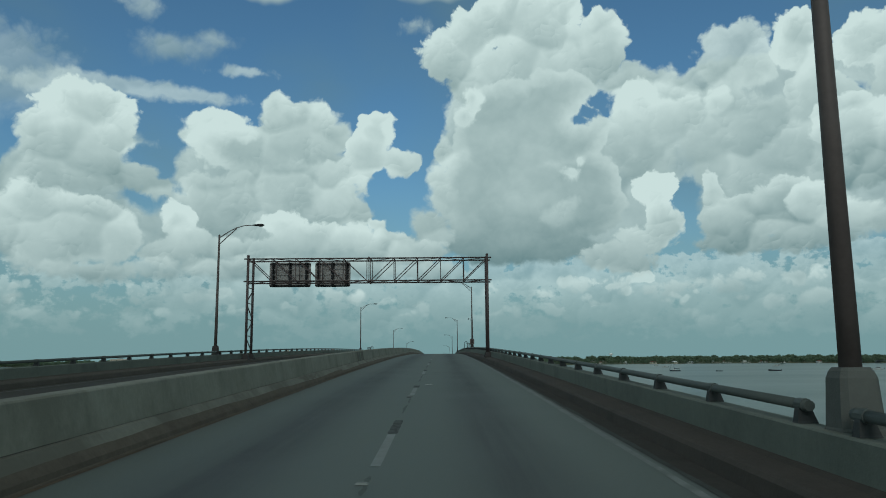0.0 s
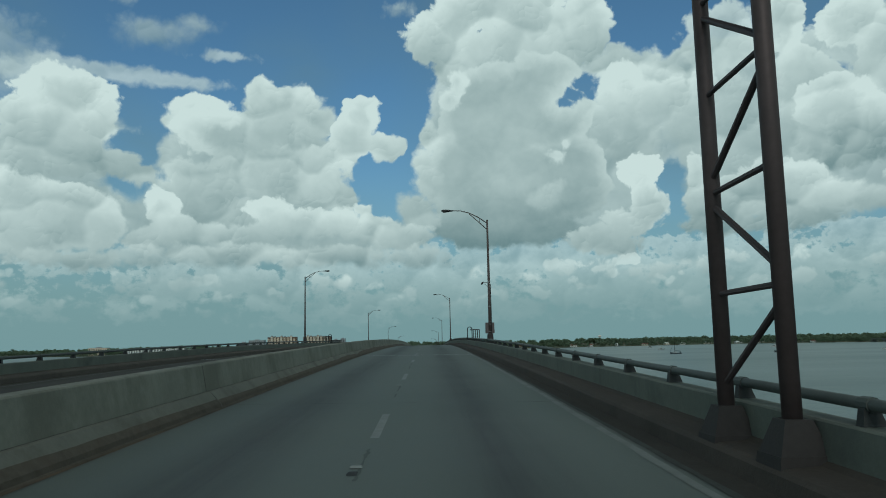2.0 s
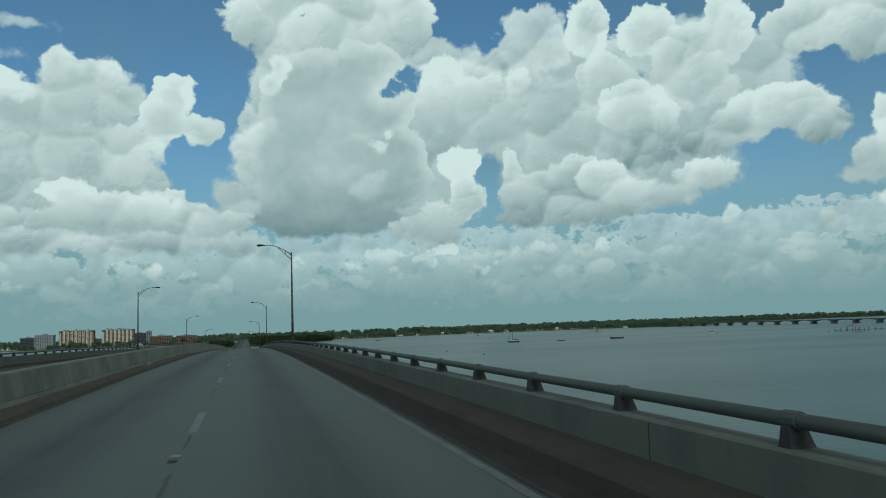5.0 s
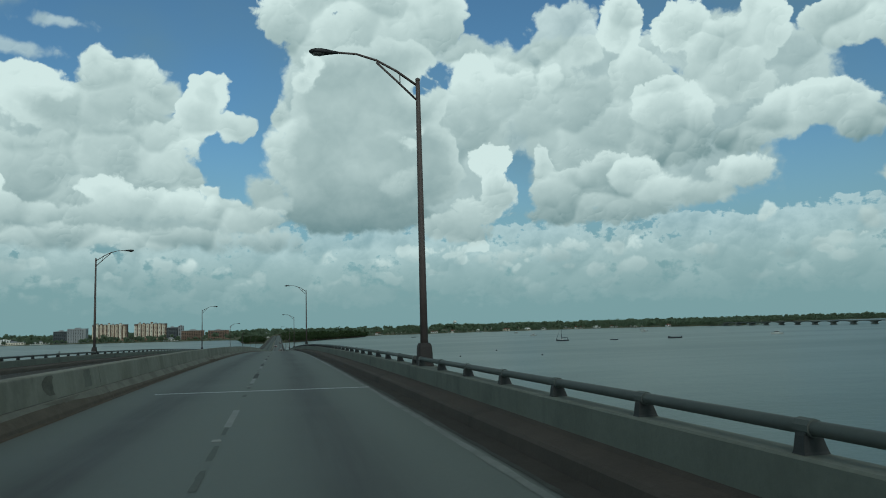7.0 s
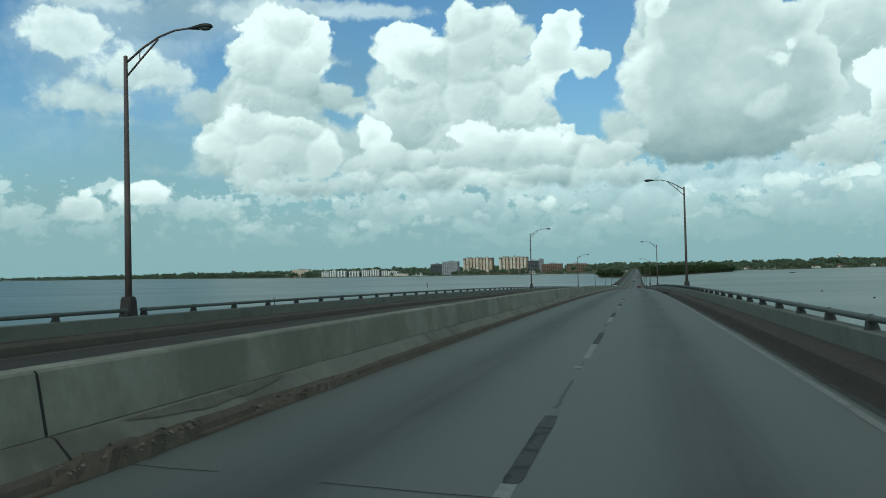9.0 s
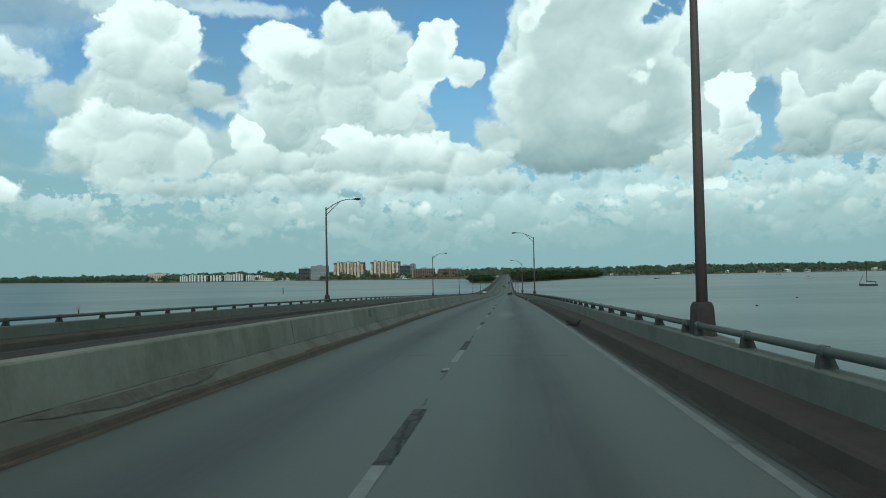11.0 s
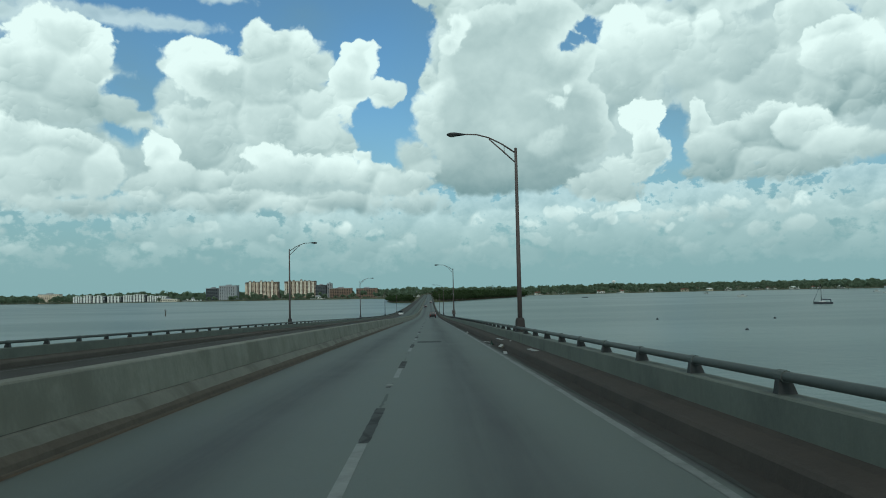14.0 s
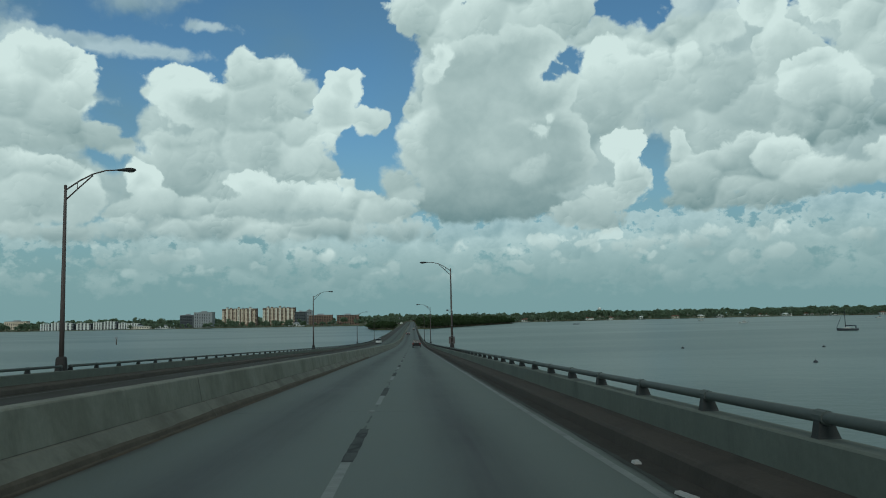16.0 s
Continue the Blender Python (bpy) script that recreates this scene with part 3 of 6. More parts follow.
    tyre=material("black_tyre_rubber", (0.02, 0.02, 0.02), 0.85, vary=0.2, scale=4.0, bump=0.2),
    red=material("red_tail_light", (0.35, 0.02, 0.02), 0.3, vary=0.1, scale=4.0, bump=0.0),
    cabinet=material("dull_grey_cabinet", (0.13, 0.11, 0.11), 0.6, 0.2, vary=0.25, scale=1.5, bump=0.08),
    steel_dark=material("dark_painted_steel", (0.045, 0.045, 0.048), 0.6, 0.3, vary=0.25, scale=2.0, bump=0.1),
    strap=material("bright_steel_strap", (0.5, 0.5, 0.5), 0.35, 0.8, vary=0.1, scale=3.0, bump=0.0),
    bottle=material("green_bottle_glass", (0.012, 0.036, 0.028), 0.2, vary=0.1, scale=8.0, bump=0.0),
    litter=material("pale_plastic_litter", (0.42, 0.42, 0.41), 0.6, vary=0.15, scale=6.0, bump=0.2),
)


def crumbled(m, color, size):
    """Cracks between the lumps of a broken-up patch."""
    t = m.node_tree
    bsdf = t.nodes["Principled BSDF"]
    base = bsdf.inputs["Base Color"].links[0].from_socket
    place = t.nodes.new("ShaderNodeNewGeometry").outputs["Position"]
    cells = t.nodes.new("ShaderNodeTexVoronoi")
    cells.feature = "DISTANCE_TO_EDGE"
    cells.inputs["Scale"].default_value = 1 / size
    bent = vec_node(t, "MULTIPLY_ADD", noise_value(t, place, 6.0, 3.0).outputs["Color"], (0.12, 0.12, 0.0), place)
    t.links.new(vec_node(t, "MULTIPLY", bent, (1.0, 0.45, 1.0)), cells.inputs["Vector"])
    t.links.new(mix_node(t, ramp_value(t, cells.outputs["Distance"], 0.01, 0.12), color, base), bsdf.inputs["Base Color"])


crumbled(M["patch"], (0.034, 0.037, 0.037), 0.34)
crumbled(M["worn_patch"], (0.05, 0.054, 0.053), 0.25)


def leafy(m, color):
    """Light also passes through the leaves."""
    t = m.node_tree
    back = t.nodes.new("ShaderNodeBsdfTranslucent")
    back.inputs[0].default_value = (*color, 1.0)
    mix = t.nodes.new("ShaderNodeMixShader")
    mix.inputs[0].default_value = 0.55
    t.links.new(t.nodes["Principled BSDF"].outputs[0], mix.inputs[1])
    t.links.new(back.outputs[0], mix.inputs[2])
    t.links.new(mix.outputs[0], t.nodes["Material Output"].inputs[0])


# the far foliage's pale green again carries the distance haze
leafy(M["foliage"], (0.30, 0.38, 0.25))
leafy(M["mangrove"], (0.07, 0.11, 0.035))


# ---- mesh helpers ----
class Shape:
    """Collects boxes, tubes and sweeps as vertices and faces for one mesh."""

    def __init__(self):
        self.v, self.f = [], []

    def add(self, verts, faces):
        k = len(self.v)
        self.v += [tuple(p) for p in verts]
        self.f += [tuple(i + k for i in q) for q in faces]
        return self

    def box(self, x0, x1, y0, y1, z0, z1, taper=0.0):
        t = taper
        return self.add([(x0, y0, z0), (x1, y0, z0), (x1, y1, z0), (x0, y1, z0), (x0 + t, y0 + t, z1), (x1 - t, y0 + t, z1), (x1 - t, y1 - t, z1), (x0 + t, y1 - t, z1)],
                        [(0, 3, 2, 1), (4, 5, 6, 7), (0, 1, 5, 4), (1, 2, 6, 5), (2, 3, 7, 6), (3, 0, 4, 7)])

    def tube(self, pts, radii, n=8, flat=1.0):
        pts = [Vector(p) for p in pts]
        if isinstance(radii, (int, float)):
            radii = [radii] * len(pts)
        k = len(self.v)
        for i, p in enumerate(pts):
            d = (pts[min(i + 1, len(pts) - 1)] - pts[max(i - 1, 0)]).normalized()
            side = d.cross(Vector((0, 0, 1)))
            side = Vector((1, 0, 0)) if side.length < 1e-3 else side.normalized()
            up = side.cross(d).normalized()
            for j in range(n):
                a = 2 * math.pi * (j + 0.5) / n
                self.v.append(tuple(p + side * math.cos(a) * radii[i] + up * math.sin(a) * radii[i] * flat))
        for i in range(len(pts) - 1):
            for j in range(n):
                a, b = k + i * n + j, k + i * n + (j + 1) % n
                self.f.append((a, b, b + n, a + n))
        self.f.append(tuple(range(k + n - 1, k - 1, -1)))
        self.f.append(tuple(range(k + (len(pts) - 1) * n, k + len(pts) * n)))
        return self

    def sweep(self, section, ys, closed=True):
        """A section of (x, height over the road) carried along the road's rise and fall."""
        k, n = len(self.v), len(section)
        for y in ys:
            z = grade(y)
            self.v += [(x, y, z + h) for x, h in section]
        for i in range(len(ys) - 1):
            for j in range(n if closed else n - 1):
                a, b = k + i * n + j, k + i * n + (j + 1) % n
                self.f.append((a, b, b + n, a + n))
        if closed:
            self.f.append(tuple(range(k, k + n)))
            self.f.append(tuple(range(k + len(ys) * n - 1, k + (len(ys) - 1) * n - 1, -1)))
        return self

    def mesh(self, name, mat, smooth=False):
        me = bpy.data.meshes.new(name)
        me.from_pydata(self.v, [], self.f)
        me.materials.append(mat)
        bm = bmesh.new()
        bm.from_mesh(me)
        bmesh.ops.recalc_face_normals(bm, faces=bm.faces)
        if smooth:
            for f in bm.faces:
                f.smooth = len(f.verts) == 4
        bm.to_mesh(me)
        bm.free()
        return me


def part(name, shape, mat, parent=None, label="", smooth=False, at=None):
    ob = new(name, shape if isinstance(shape, bpy.types.Mesh) else shape.mesh(name, mat, smooth))
    if at is not None:
        ob.location = at
    if parent is not None:
        ob.parent = parent
    return tagged(ob, label=label)


def thing(name, label, category, at=(0, 0, 0), group="", kind=""):
    ob = new(name)
    ob.location = at
    ob.empty_display_size = 0.3
    return tagged(ob, label, category, group, kind)


# ---- the road's rise and fall ----
KNOT_Y = np.array([-400, -300, -200, -120, -60, 0, 60, 120, 180, 240, 300, 360, 420, 480, 540, 600, 660, 720, 800, 1000, 1400, 2200], float)
KNOT_Z = np.array([2.8, 3.2, 5.3, 8.0, 9.91, 11.86, 13.45, 14.38, 14.52, 13.90, 12.68, 11.09, 9.32, 7.51, 5.80, 4.35, 3.35, 2.85, 2.7, 2.7, 2.7, 2.7])


def spline_bends(xs, zs):
    n = len(xs)
    a, b = np.eye(n), np.zeros(n)
    for i in range(1, n - 1):
        h0, h1 = xs[i] - xs[i - 1], xs[i + 1] - xs[i]
        a[i, i - 1:i + 2] = h0, 2 * (h0 + h1), h1
        b[i] = 6 * ((zs[i + 1] - zs[i]) / h1 - (zs[i] - zs[i - 1]) / h0)
    return np.linalg.solve(a, b)


BEND = spline_bends(KNOT_Y, KNOT_Z)


def grade(y):
    """Height of the pavement over the water at y metres along the bridge."""
    i = int(np.clip(np.searchsorted(KNOT_Y, y) - 1, 0, len(KNOT_Y) - 2))
    h, u, w = KNOT_Y[i + 1] - KNOT_Y[i], y - KNOT_Y[i], KNOT_Y[i + 1] - y
    return (BEND[i] * w**3 + BEND[i + 1] * u**3) / (6 * h) + (KNOT_Z[i] / h - BEND[i] * h / 6) * w + (KNOT_Z[i + 1] / h - BEND[i + 1] * h / 6) * u


def steps(y0, y1, s):
    n = max(1, round((y1 - y0) / s))
    return [y0 + (y1 - y0) * i / n for i in range(n + 1)]


BRIDGE_START, BRIDGE_END = -380.0, 1230.0
JOINTS = [-55.8, -25.7, 4.3, 34.4, 64.4, 94.5, 126.1, 157.7, 189.3, 219.8, 249.8] + [279.5 + 29.72 * k for k in range(15)]  # open joints of deck and walls
EAST_X, WEST_X = 3.80, -14.90  # lines of the lamps
EAST_LAMPS = [7.31 + 89.57 * k for k in range(-1, 8)]
EAST_LAMPS[3] = 187.05
EAST_LAMPS[4] = 276.25
RAIL_EAST, RAIL_WEST = 3.62, -14.72  # lines of the parapets and rails
WEST_LAMPS = [49.9, 139.3, 234.3, 324.4, 413.8, 495.6, 585.2, 674.8]

# ---- the bridge deck ----
tagged(new("road", Shape().sweep([(-4.95, 0.0), (3.95, 0.0), (3.95, -0.5), (2.6, -0.9), (2.6, -1.9), (-3.6, -1.9), (-3.6, -0.9), (-4.95, -0.6)], steps(BRIDGE_START, 2200, 6.0)).mesh("road", M["road"])),
              "worn grey concrete bridge roadway with dark oil bands", "road", kind="structure")
tagged(new("road_west", Shape().sweep([(-15.05, 0.0), (-5.25, 0.0), (-5.25, -0.6), (-6.6, -0.9), (-6.6, -1.9), (-13.7, -1.9), (-13.7, -0.9), (-15.05, -0.5)], steps(BRIDGE_START, 2200, 6.0)).mesh("road_west", M["road_far"])),
                   "worn grey concrete roadway of the opposite lanes", "road", kind="structure")

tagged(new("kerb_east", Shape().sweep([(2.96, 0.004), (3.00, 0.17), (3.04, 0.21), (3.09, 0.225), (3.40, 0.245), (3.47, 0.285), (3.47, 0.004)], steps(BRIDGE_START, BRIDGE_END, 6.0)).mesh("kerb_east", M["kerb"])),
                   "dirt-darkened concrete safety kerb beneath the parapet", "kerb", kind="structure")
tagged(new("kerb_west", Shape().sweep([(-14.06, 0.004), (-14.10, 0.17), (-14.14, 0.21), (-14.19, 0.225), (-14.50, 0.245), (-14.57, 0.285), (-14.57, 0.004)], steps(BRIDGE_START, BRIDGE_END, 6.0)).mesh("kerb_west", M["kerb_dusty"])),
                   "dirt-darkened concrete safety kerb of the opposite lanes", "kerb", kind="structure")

PARAPET = [(-0.148, 0.0), (-0.145, 0.63), (-0.125, 0.65), (0.125, 0.65), (0.145, 0.63), (0.148, -0.35)]
BARRIER_FOOT = [(-4.47, 0.004), (-4.49, 0.075), (-4.70, 0.31), (-4.74, 0.325), (-5.36, 0.325), (-5.40, 0.31), (-5.60, 0.075), (-5.62, 0.004)]
BARRIER_WALL = [(-4.79, 0.325), (-4.885, 0.86), (-4.91, 0.885), (-5.19, 0.885), (-5.215, 0.86), (-5.31, 0.325)]


def bays(name, label, category, make, first, last, gap, sections):
    """A long concrete wall out of single pours; dark filler shows in the open joints between them."""
    root = thing(name, label, category, kind="structure")
    ends = [first] + [y for y in JOINTS if first < y < last] + [last]
    for y, end in zip(ends, ends[1:]):
        make(root, y + gap, end - gap)
        if y > first:
            for section in sections:
                mid_x, mid_z = (sum(c) / len(section) for c in zip(*section))
                inner = [(x - math.copysign(0.008, x - mid_x), z - math.copysign(0.008, z - mid_z)) for x, z in section]
                part("joint_filler", Shape().sweep(inner, [y - gap, y + gap]), M["seal"], root, "dark joint filler")
    return root


def parapet_bay(x):
    def make(root, y0, y1):
        part("parapet_bay", Shape().sweep([(x + a, h) for a, h in PARAPET], steps(y0, y1, 6.0)), M["parapet"], root)
    return make


def crust(y0, y1):
    """Road dirt that has washed up against the barrier's toe, with a ragged upper rim."""
    s = Shape()
    r = random.Random(int(y0 * 10))
    ys = steps(y0, y1, 0.3)
    k, aim_at = 0.3, 0.3
    for y in ys:
        if r.random() < 0.1:
            aim_at = r.uniform(*((0.3, 0.6) if y < 92 else (0.6, 0.95) if y < 185 else (0.1, 0.3)))
        k += (aim_at - k) * 0.1 + r.uniform(-0.025, 0.025)
        k = min(max(k, 0.1), 0.97)
        g = grade(y)
        s.v += [(-4.41 + r.uniform(-0.02, 0.02), y, g + 0.006), (-4.462, y, g + 0.012), (-4.484, y, g + 0.079), (-4.487 - 0.21 * k, y, g + 0.079 + 0.235 * k)]
    s.f += [(4 * i + j, 4 * i + j + 1, 4 * i + 5 + j, 4 * i + 4 + j) for i in range(len(ys) - 1) for j in range(3)]
    return s


def ledge_gap(y0, y1):
    """The dark open joint between wall and foot; dirt has closed it here and there."""
    s = Shape()
    r = random.Random(int(y0 * 10) + 5)
    y = y0
    while y < y1 - 0.5:
        end = min(y1, y + r.uniform(0.8, 5.0))
        w = r.uniform(0.008, 0.028)
        s.sweep([(-4.786 + w, 0.3265), (-4.788, 0.3275)], steps(y, end, 2.0), closed=False)
        y = end + r.uniform(0.0, 0.35)
    return s


def barrier_bay(root, y0, y1):
    part("barrier_foot", Shape().sweep(BARRIER_FOOT, steps(y0, y1, 6.0)), M["base"], root)
    if y0 < 430:
        part("dirt_crust", crust(y0, y1), M["crust"], root)
    part("ledge_gap", ledge_gap(y0, y1), M["seal"], root)
    part("barrier_bay", Shape().sweep(BARRIER_WALL, steps(y0, y1, 6.0)), M["barrier"], root)


bays("parapet_east", "low weathered concrete bridge parapet", "parapet", parapet_bay(RAIL_EAST), -60.0, 720.0, 0.012, [[(RAIL_EAST + a, h) for a, h in PARAPET]])
bays("parapet_west", "low weathered concrete parapet of the opposite lanes", "parapet", parapet_bay(RAIL_WEST), -60.0, 720.0, 0.012, [[(RAIL_WEST + a, h) for a, h in PARAPET]])
bays("median_barrier", "stained concrete median barrier with a dirty flared foot", "barrier", barrier_bay, -60.0, 720.0, 0.022, [BARRIER_FOOT, BARRIER_WALL])
stains = thing("barrier_stains", "dark ragged stains on the foot of the median barrier", "stain", kind="structure")
for seed, (y0, y1) in enumerate(((183.6, 186.6), (254.6, 259.0), (269.2, 274.8), (220.6, 224.0), (24.2, 28.0))):
    r, s = random.Random(40 + seed), Shape()
    ys = steps(y0, y1, 0.15)
    low = 0.7
    for i, y in enumerate(ys):
        low = min(max(low + r.uniform(-0.09, 0.085), 0.35), 0.93)
        ends = min(1.0, min(i, len(ys) - 1 - i) / 6)
        for k in (0.975 - (0.975 - low) * ends, 0.985):
            s.v.append((-4.482 - 0.21 * k, y, grade(y) + 0.085 + 0.235 * k))
    s.f += [(2 * i, 2 * i + 1, 2 * i + 3, 2 * i + 2) for i in range(len(ys) - 1)]
    part("stain", s, M["scuff"], stains)


def wall_mark(y0, y1, z0, z1, seed, lean=0.0):
    """A ragged mark on the wall of the median barrier between two heights over the road."""
    r, s = random.Random(seed), Shape()
    zs = steps(z0, z1, 0.05)
    for i, z in enumerate(zs):
        shift = lean * (1 - (2 * i / (len(zs) - 1) - 1) ** 2)
        a, b = y0 + shift + r.uniform(-0.07, 0.07), y1 + shift * 0.3 + r.uniform(-0.07, 0.07)
        x = -4.786 - (z - 0.325) * 0.178
        s.v += [(x, a, grade(a) + z), (x, b, grade(b) + z)]
    s.f += [(2 * i, 2 * i + 1, 2 * i + 3, 2 * i + 2) for i in range(len(zs) - 1)]
    return s


for seed, (y0, y1, z0, z1, mat, lean) in enumerate(((184.5, 185.0, 0.42, 0.84, "scuff", -0.4), (42.75, 43.6, 0.33, 0.85, "scuff", 0.0), (43.7, 44.5, 0.34, 0.84, "block", 0.0), (44.7, 46.2, 0.33, 0.85, "scuff", 0.1),
                                                   (289.3, 289.8, 0.55, 0.82, "scuff", 0.0), (187.6, 188.3, 0.4, 0.84, "base", 0.0))):
    part("stain", wall_mark(y0, y1, z0, z1, 70 + seed, lean), M[mat], stains)


seep = Shape()
for k in range(6):
    y0 = 366.12 + 0.07 * k + 0.02 * (k % 2)
    low = 0.3 + 0.05 * (k * 3 % 4)
    seep.v += [(RAIL_EAST - 0.1485, y, grade(366.4) + z) for y, z in ((y0, 0.625), (y0 + 0.06, 0.625), (y0 + 0.045, low), (y0 + 0.015, low))]
    seep.f.append(tuple(range(4 * k, 4 * k + 4)))
part("stain", seep, M["scuff"], stains, "rusty seep below the rail")


def dirt_heap(y0, y1, high, wide):
    """Washed-up soil and dead leaves lying against the barrier's toe."""
    r, s = random.Random(int(y0)), Shape()
    root = thing("dirt_heap", "dark heap of soil and dead leaves against the barrier", "dirt", ((-4.45, (y0 + y1) / 2, grade((y0 + y1) / 2))), "dirt heaps")
    ys, n = steps(y0, y1, 0.14), 6
    for i, y in enumerate(ys):
        k = math.sin(math.pi * i / (len(ys) - 1)) ** 0.5
        for j in range(n):
            a = j / (n - 1)
            up = high * k * math.sin(math.pi * min(1.0, 0.25 + a * 0.75)) * r.uniform(0.55, 1.1)
            s.v.append((-0.12 * a - 0.05 + wide * k * (1 - a) + r.uniform(-0.02, 0.02), y - (y0 + y1) / 2, grade(y) - grade((y0 + y1) / 2) + (0.003 if j == 0 else up + 0.10 * a)))
    s.f += [(i * n + j, i * n + j + 1, i * n + n + j + 1, i * n + n + j) for i in range(len(ys) - 1) for j in range(n - 1)]
    part("soil", s, M["crust"], root)
    leaves = Shape()
    for _ in range(60):
        y, x, q = r.uniform(y0, y1) - (y0 + y1) / 2, r.uniform(-0.1, wide), r.uniform(0.02, 0.05)
        z = grade(y + (y0 + y1) / 2) - grade((y0 + y1) / 2) + high * r.uniform(0.5, 1.0)
        leaves.add([(x - q, y, z), (x, y - q * 0.6, z + r.uniform(0, 0.03)), (x + q, y, z), (x, y + q * 0.6, z + r.uniform(0, 0.03))], [(0, 1, 2, 3)])
    tagged(part("dead_leaves", leaves, M["scuff"], root, "loose dead leaves"), kind="stuff")


dirt_heap(219.4, 221.6, 0.17, 0.20)
dirt_heap(222.6, 226.4, 0.10, 0.16)
for nm, lab, sec, mat in (("parapet_east_end", "low concrete parapet on the level approach", [(RAIL_EAST + a, h) for a, h in PARAPET], "parapet"),
                          ("parapet_west_end", "low concrete parapet on the level approach", [(RAIL_WEST + a, h) for a, h in PARAPET], "parapet"),
                          ("median_barrier_end", "concrete median barrier on the level approach", BARRIER_WALL[:0] + [(-4.47, 0.004), (-4.49, 0.075), (-4.72, 0.325), (-4.89, 0.885), (-5.2, 0.885), (-5.38, 0.325), (-5.6, 0.075), (-5.62, 0.004)], "barrier")):
    tagged(new(nm, Shape().sweep(sec, steps(720.0, BRIDGE_END, 10.0)).sweep(sec, steps(BRIDGE_START, -60.0, 10.0)).mesh(nm, M[mat])), lab, "parapet" if mat == "parapet" else "barrier", kind="structure")

# ---- road paint ----
LIFT = 0.004


def strip(x0, x1, y0, y1, lift=LIFT, step=6.0):
    return Shape().sweep([(x0, lift), (x1, lift)], steps(y0, y1, step), closed=False)


def ribbon(name, label, x0, x1, y0, y1, mat, category="road marking"):
    return tagged(new(name, strip(x0, x1, y0, y1).mesh(name, M[mat])), label, category, kind="structure")



def ragged(x0, x1, y0, y1, fray0, fray1, seed, lift):
    """A strip on the road whose long edges are frayed."""
    r, s = random.Random(seed), Shape()
    ys = steps(y0, y1, 0.3)
    a, b = 0.0, 0.0
    for y in ys:
        a, b = (0.75 * k + r.uniform(-f, f) for k, f in ((a, fray0), (b, fray1)))
        s.v += [(x0 + a, y, grade(y) + lift), (x1 + b, y, grade(y) + lift)]
    s.f += [(2 * i, 2 * i + 1, 2 * i + 3, 2 * i + 2) for i in range(len(ys) - 1)]
    return s


edge_line = thing("edge_line", "worn white edge line along the shoulder", "road marking", kind="structure")
part("paint", ragged(2.375, 2.485, BRIDGE_START, 205.0, 0.010, 0.010, 61, 0.0042), M["edge_faint"], edge_line)
part("paint", ragged(2.375, 2.49, 205.0, 440.0, 0.006, 0.007, 62, 0.0042), M["edge"], edge_line)
part("paint", strip(2.375, 2.49, 440.0, 1400), M["edge"], edge_line)
gutter = thing("gutter_dirt", "dark washed-up dirt lying along the kerb", "dirt", kind="structure")
for start, end, x in ((BRIDGE_START, 205.0, 2.56), (205.0, 440.0, 2.60)):
    part("dust", ragged(x, 2.98, start, end, 0.010, 0.0, int(start) + 163, 0.0045), M["gutter_edge"], gutter)
    part("dirt", ragged(x + 0.09, 2.985, start, end, 0.014, 0.0, int(start) + 164, 0.0052), M["gutter"], gutter)
part("dirt", strip(2.66, 2.985, 440.0, BRIDGE_END, 0.0048), M["gutter"], gutter)
ribbon("yellow_line", "faded rust-stained yellow line beside the median barrier", -4.415, -4.335, BRIDGE_START, 1400, "yellow")
ribbon("edge_line_west", "worn white edge line of the opposite lanes", -13.55, -13.42, BRIDGE_START, 1400, "block")
lane_line = thing("lane_line", "broken white lane line with worn paint", "road marking", kind="structure")
lane_west = thing("lane_line_west", "broken white lane line of the opposite lanes", "road marking", kind="structure")
patches = thing("pavement_patches", "dark asphalt patches along the lane line", "road patch", kind="structure")


def dash_end(k):
    """Where the k-th dash ends: a regular beat that the painters did not keep everywhere."""
    y = 1.08 + 12.19 * k
    return y + float(np.interp(y, (0, 13, 25, 38, 62, 86, 123, 160, 184, 196, 225, 258, 285, 325), (-0.4, -0.74, -1.42, -1.24, 0.36, 0.76, 0.6, 0.2, -0.12, -0.15, -0.3, -0.65, -0.42, 0.0)))


for k in range(-6, 100):
    far_end = dash_end(k)
    part("dash", strip(-0.99, -0.86, far_end - 3.05, far_end, step=3.05), M["white"], lane_line)
    if k % 2 == 0:
        part("dash", strip(-10.1, -9.95, far_end - 3.05, far_end, step=3.05), M["white"], lane_west)


# ---- water and land ----
water_m = bpy.data.materials.new("choppy_river_water")
water_m.use_nodes = True


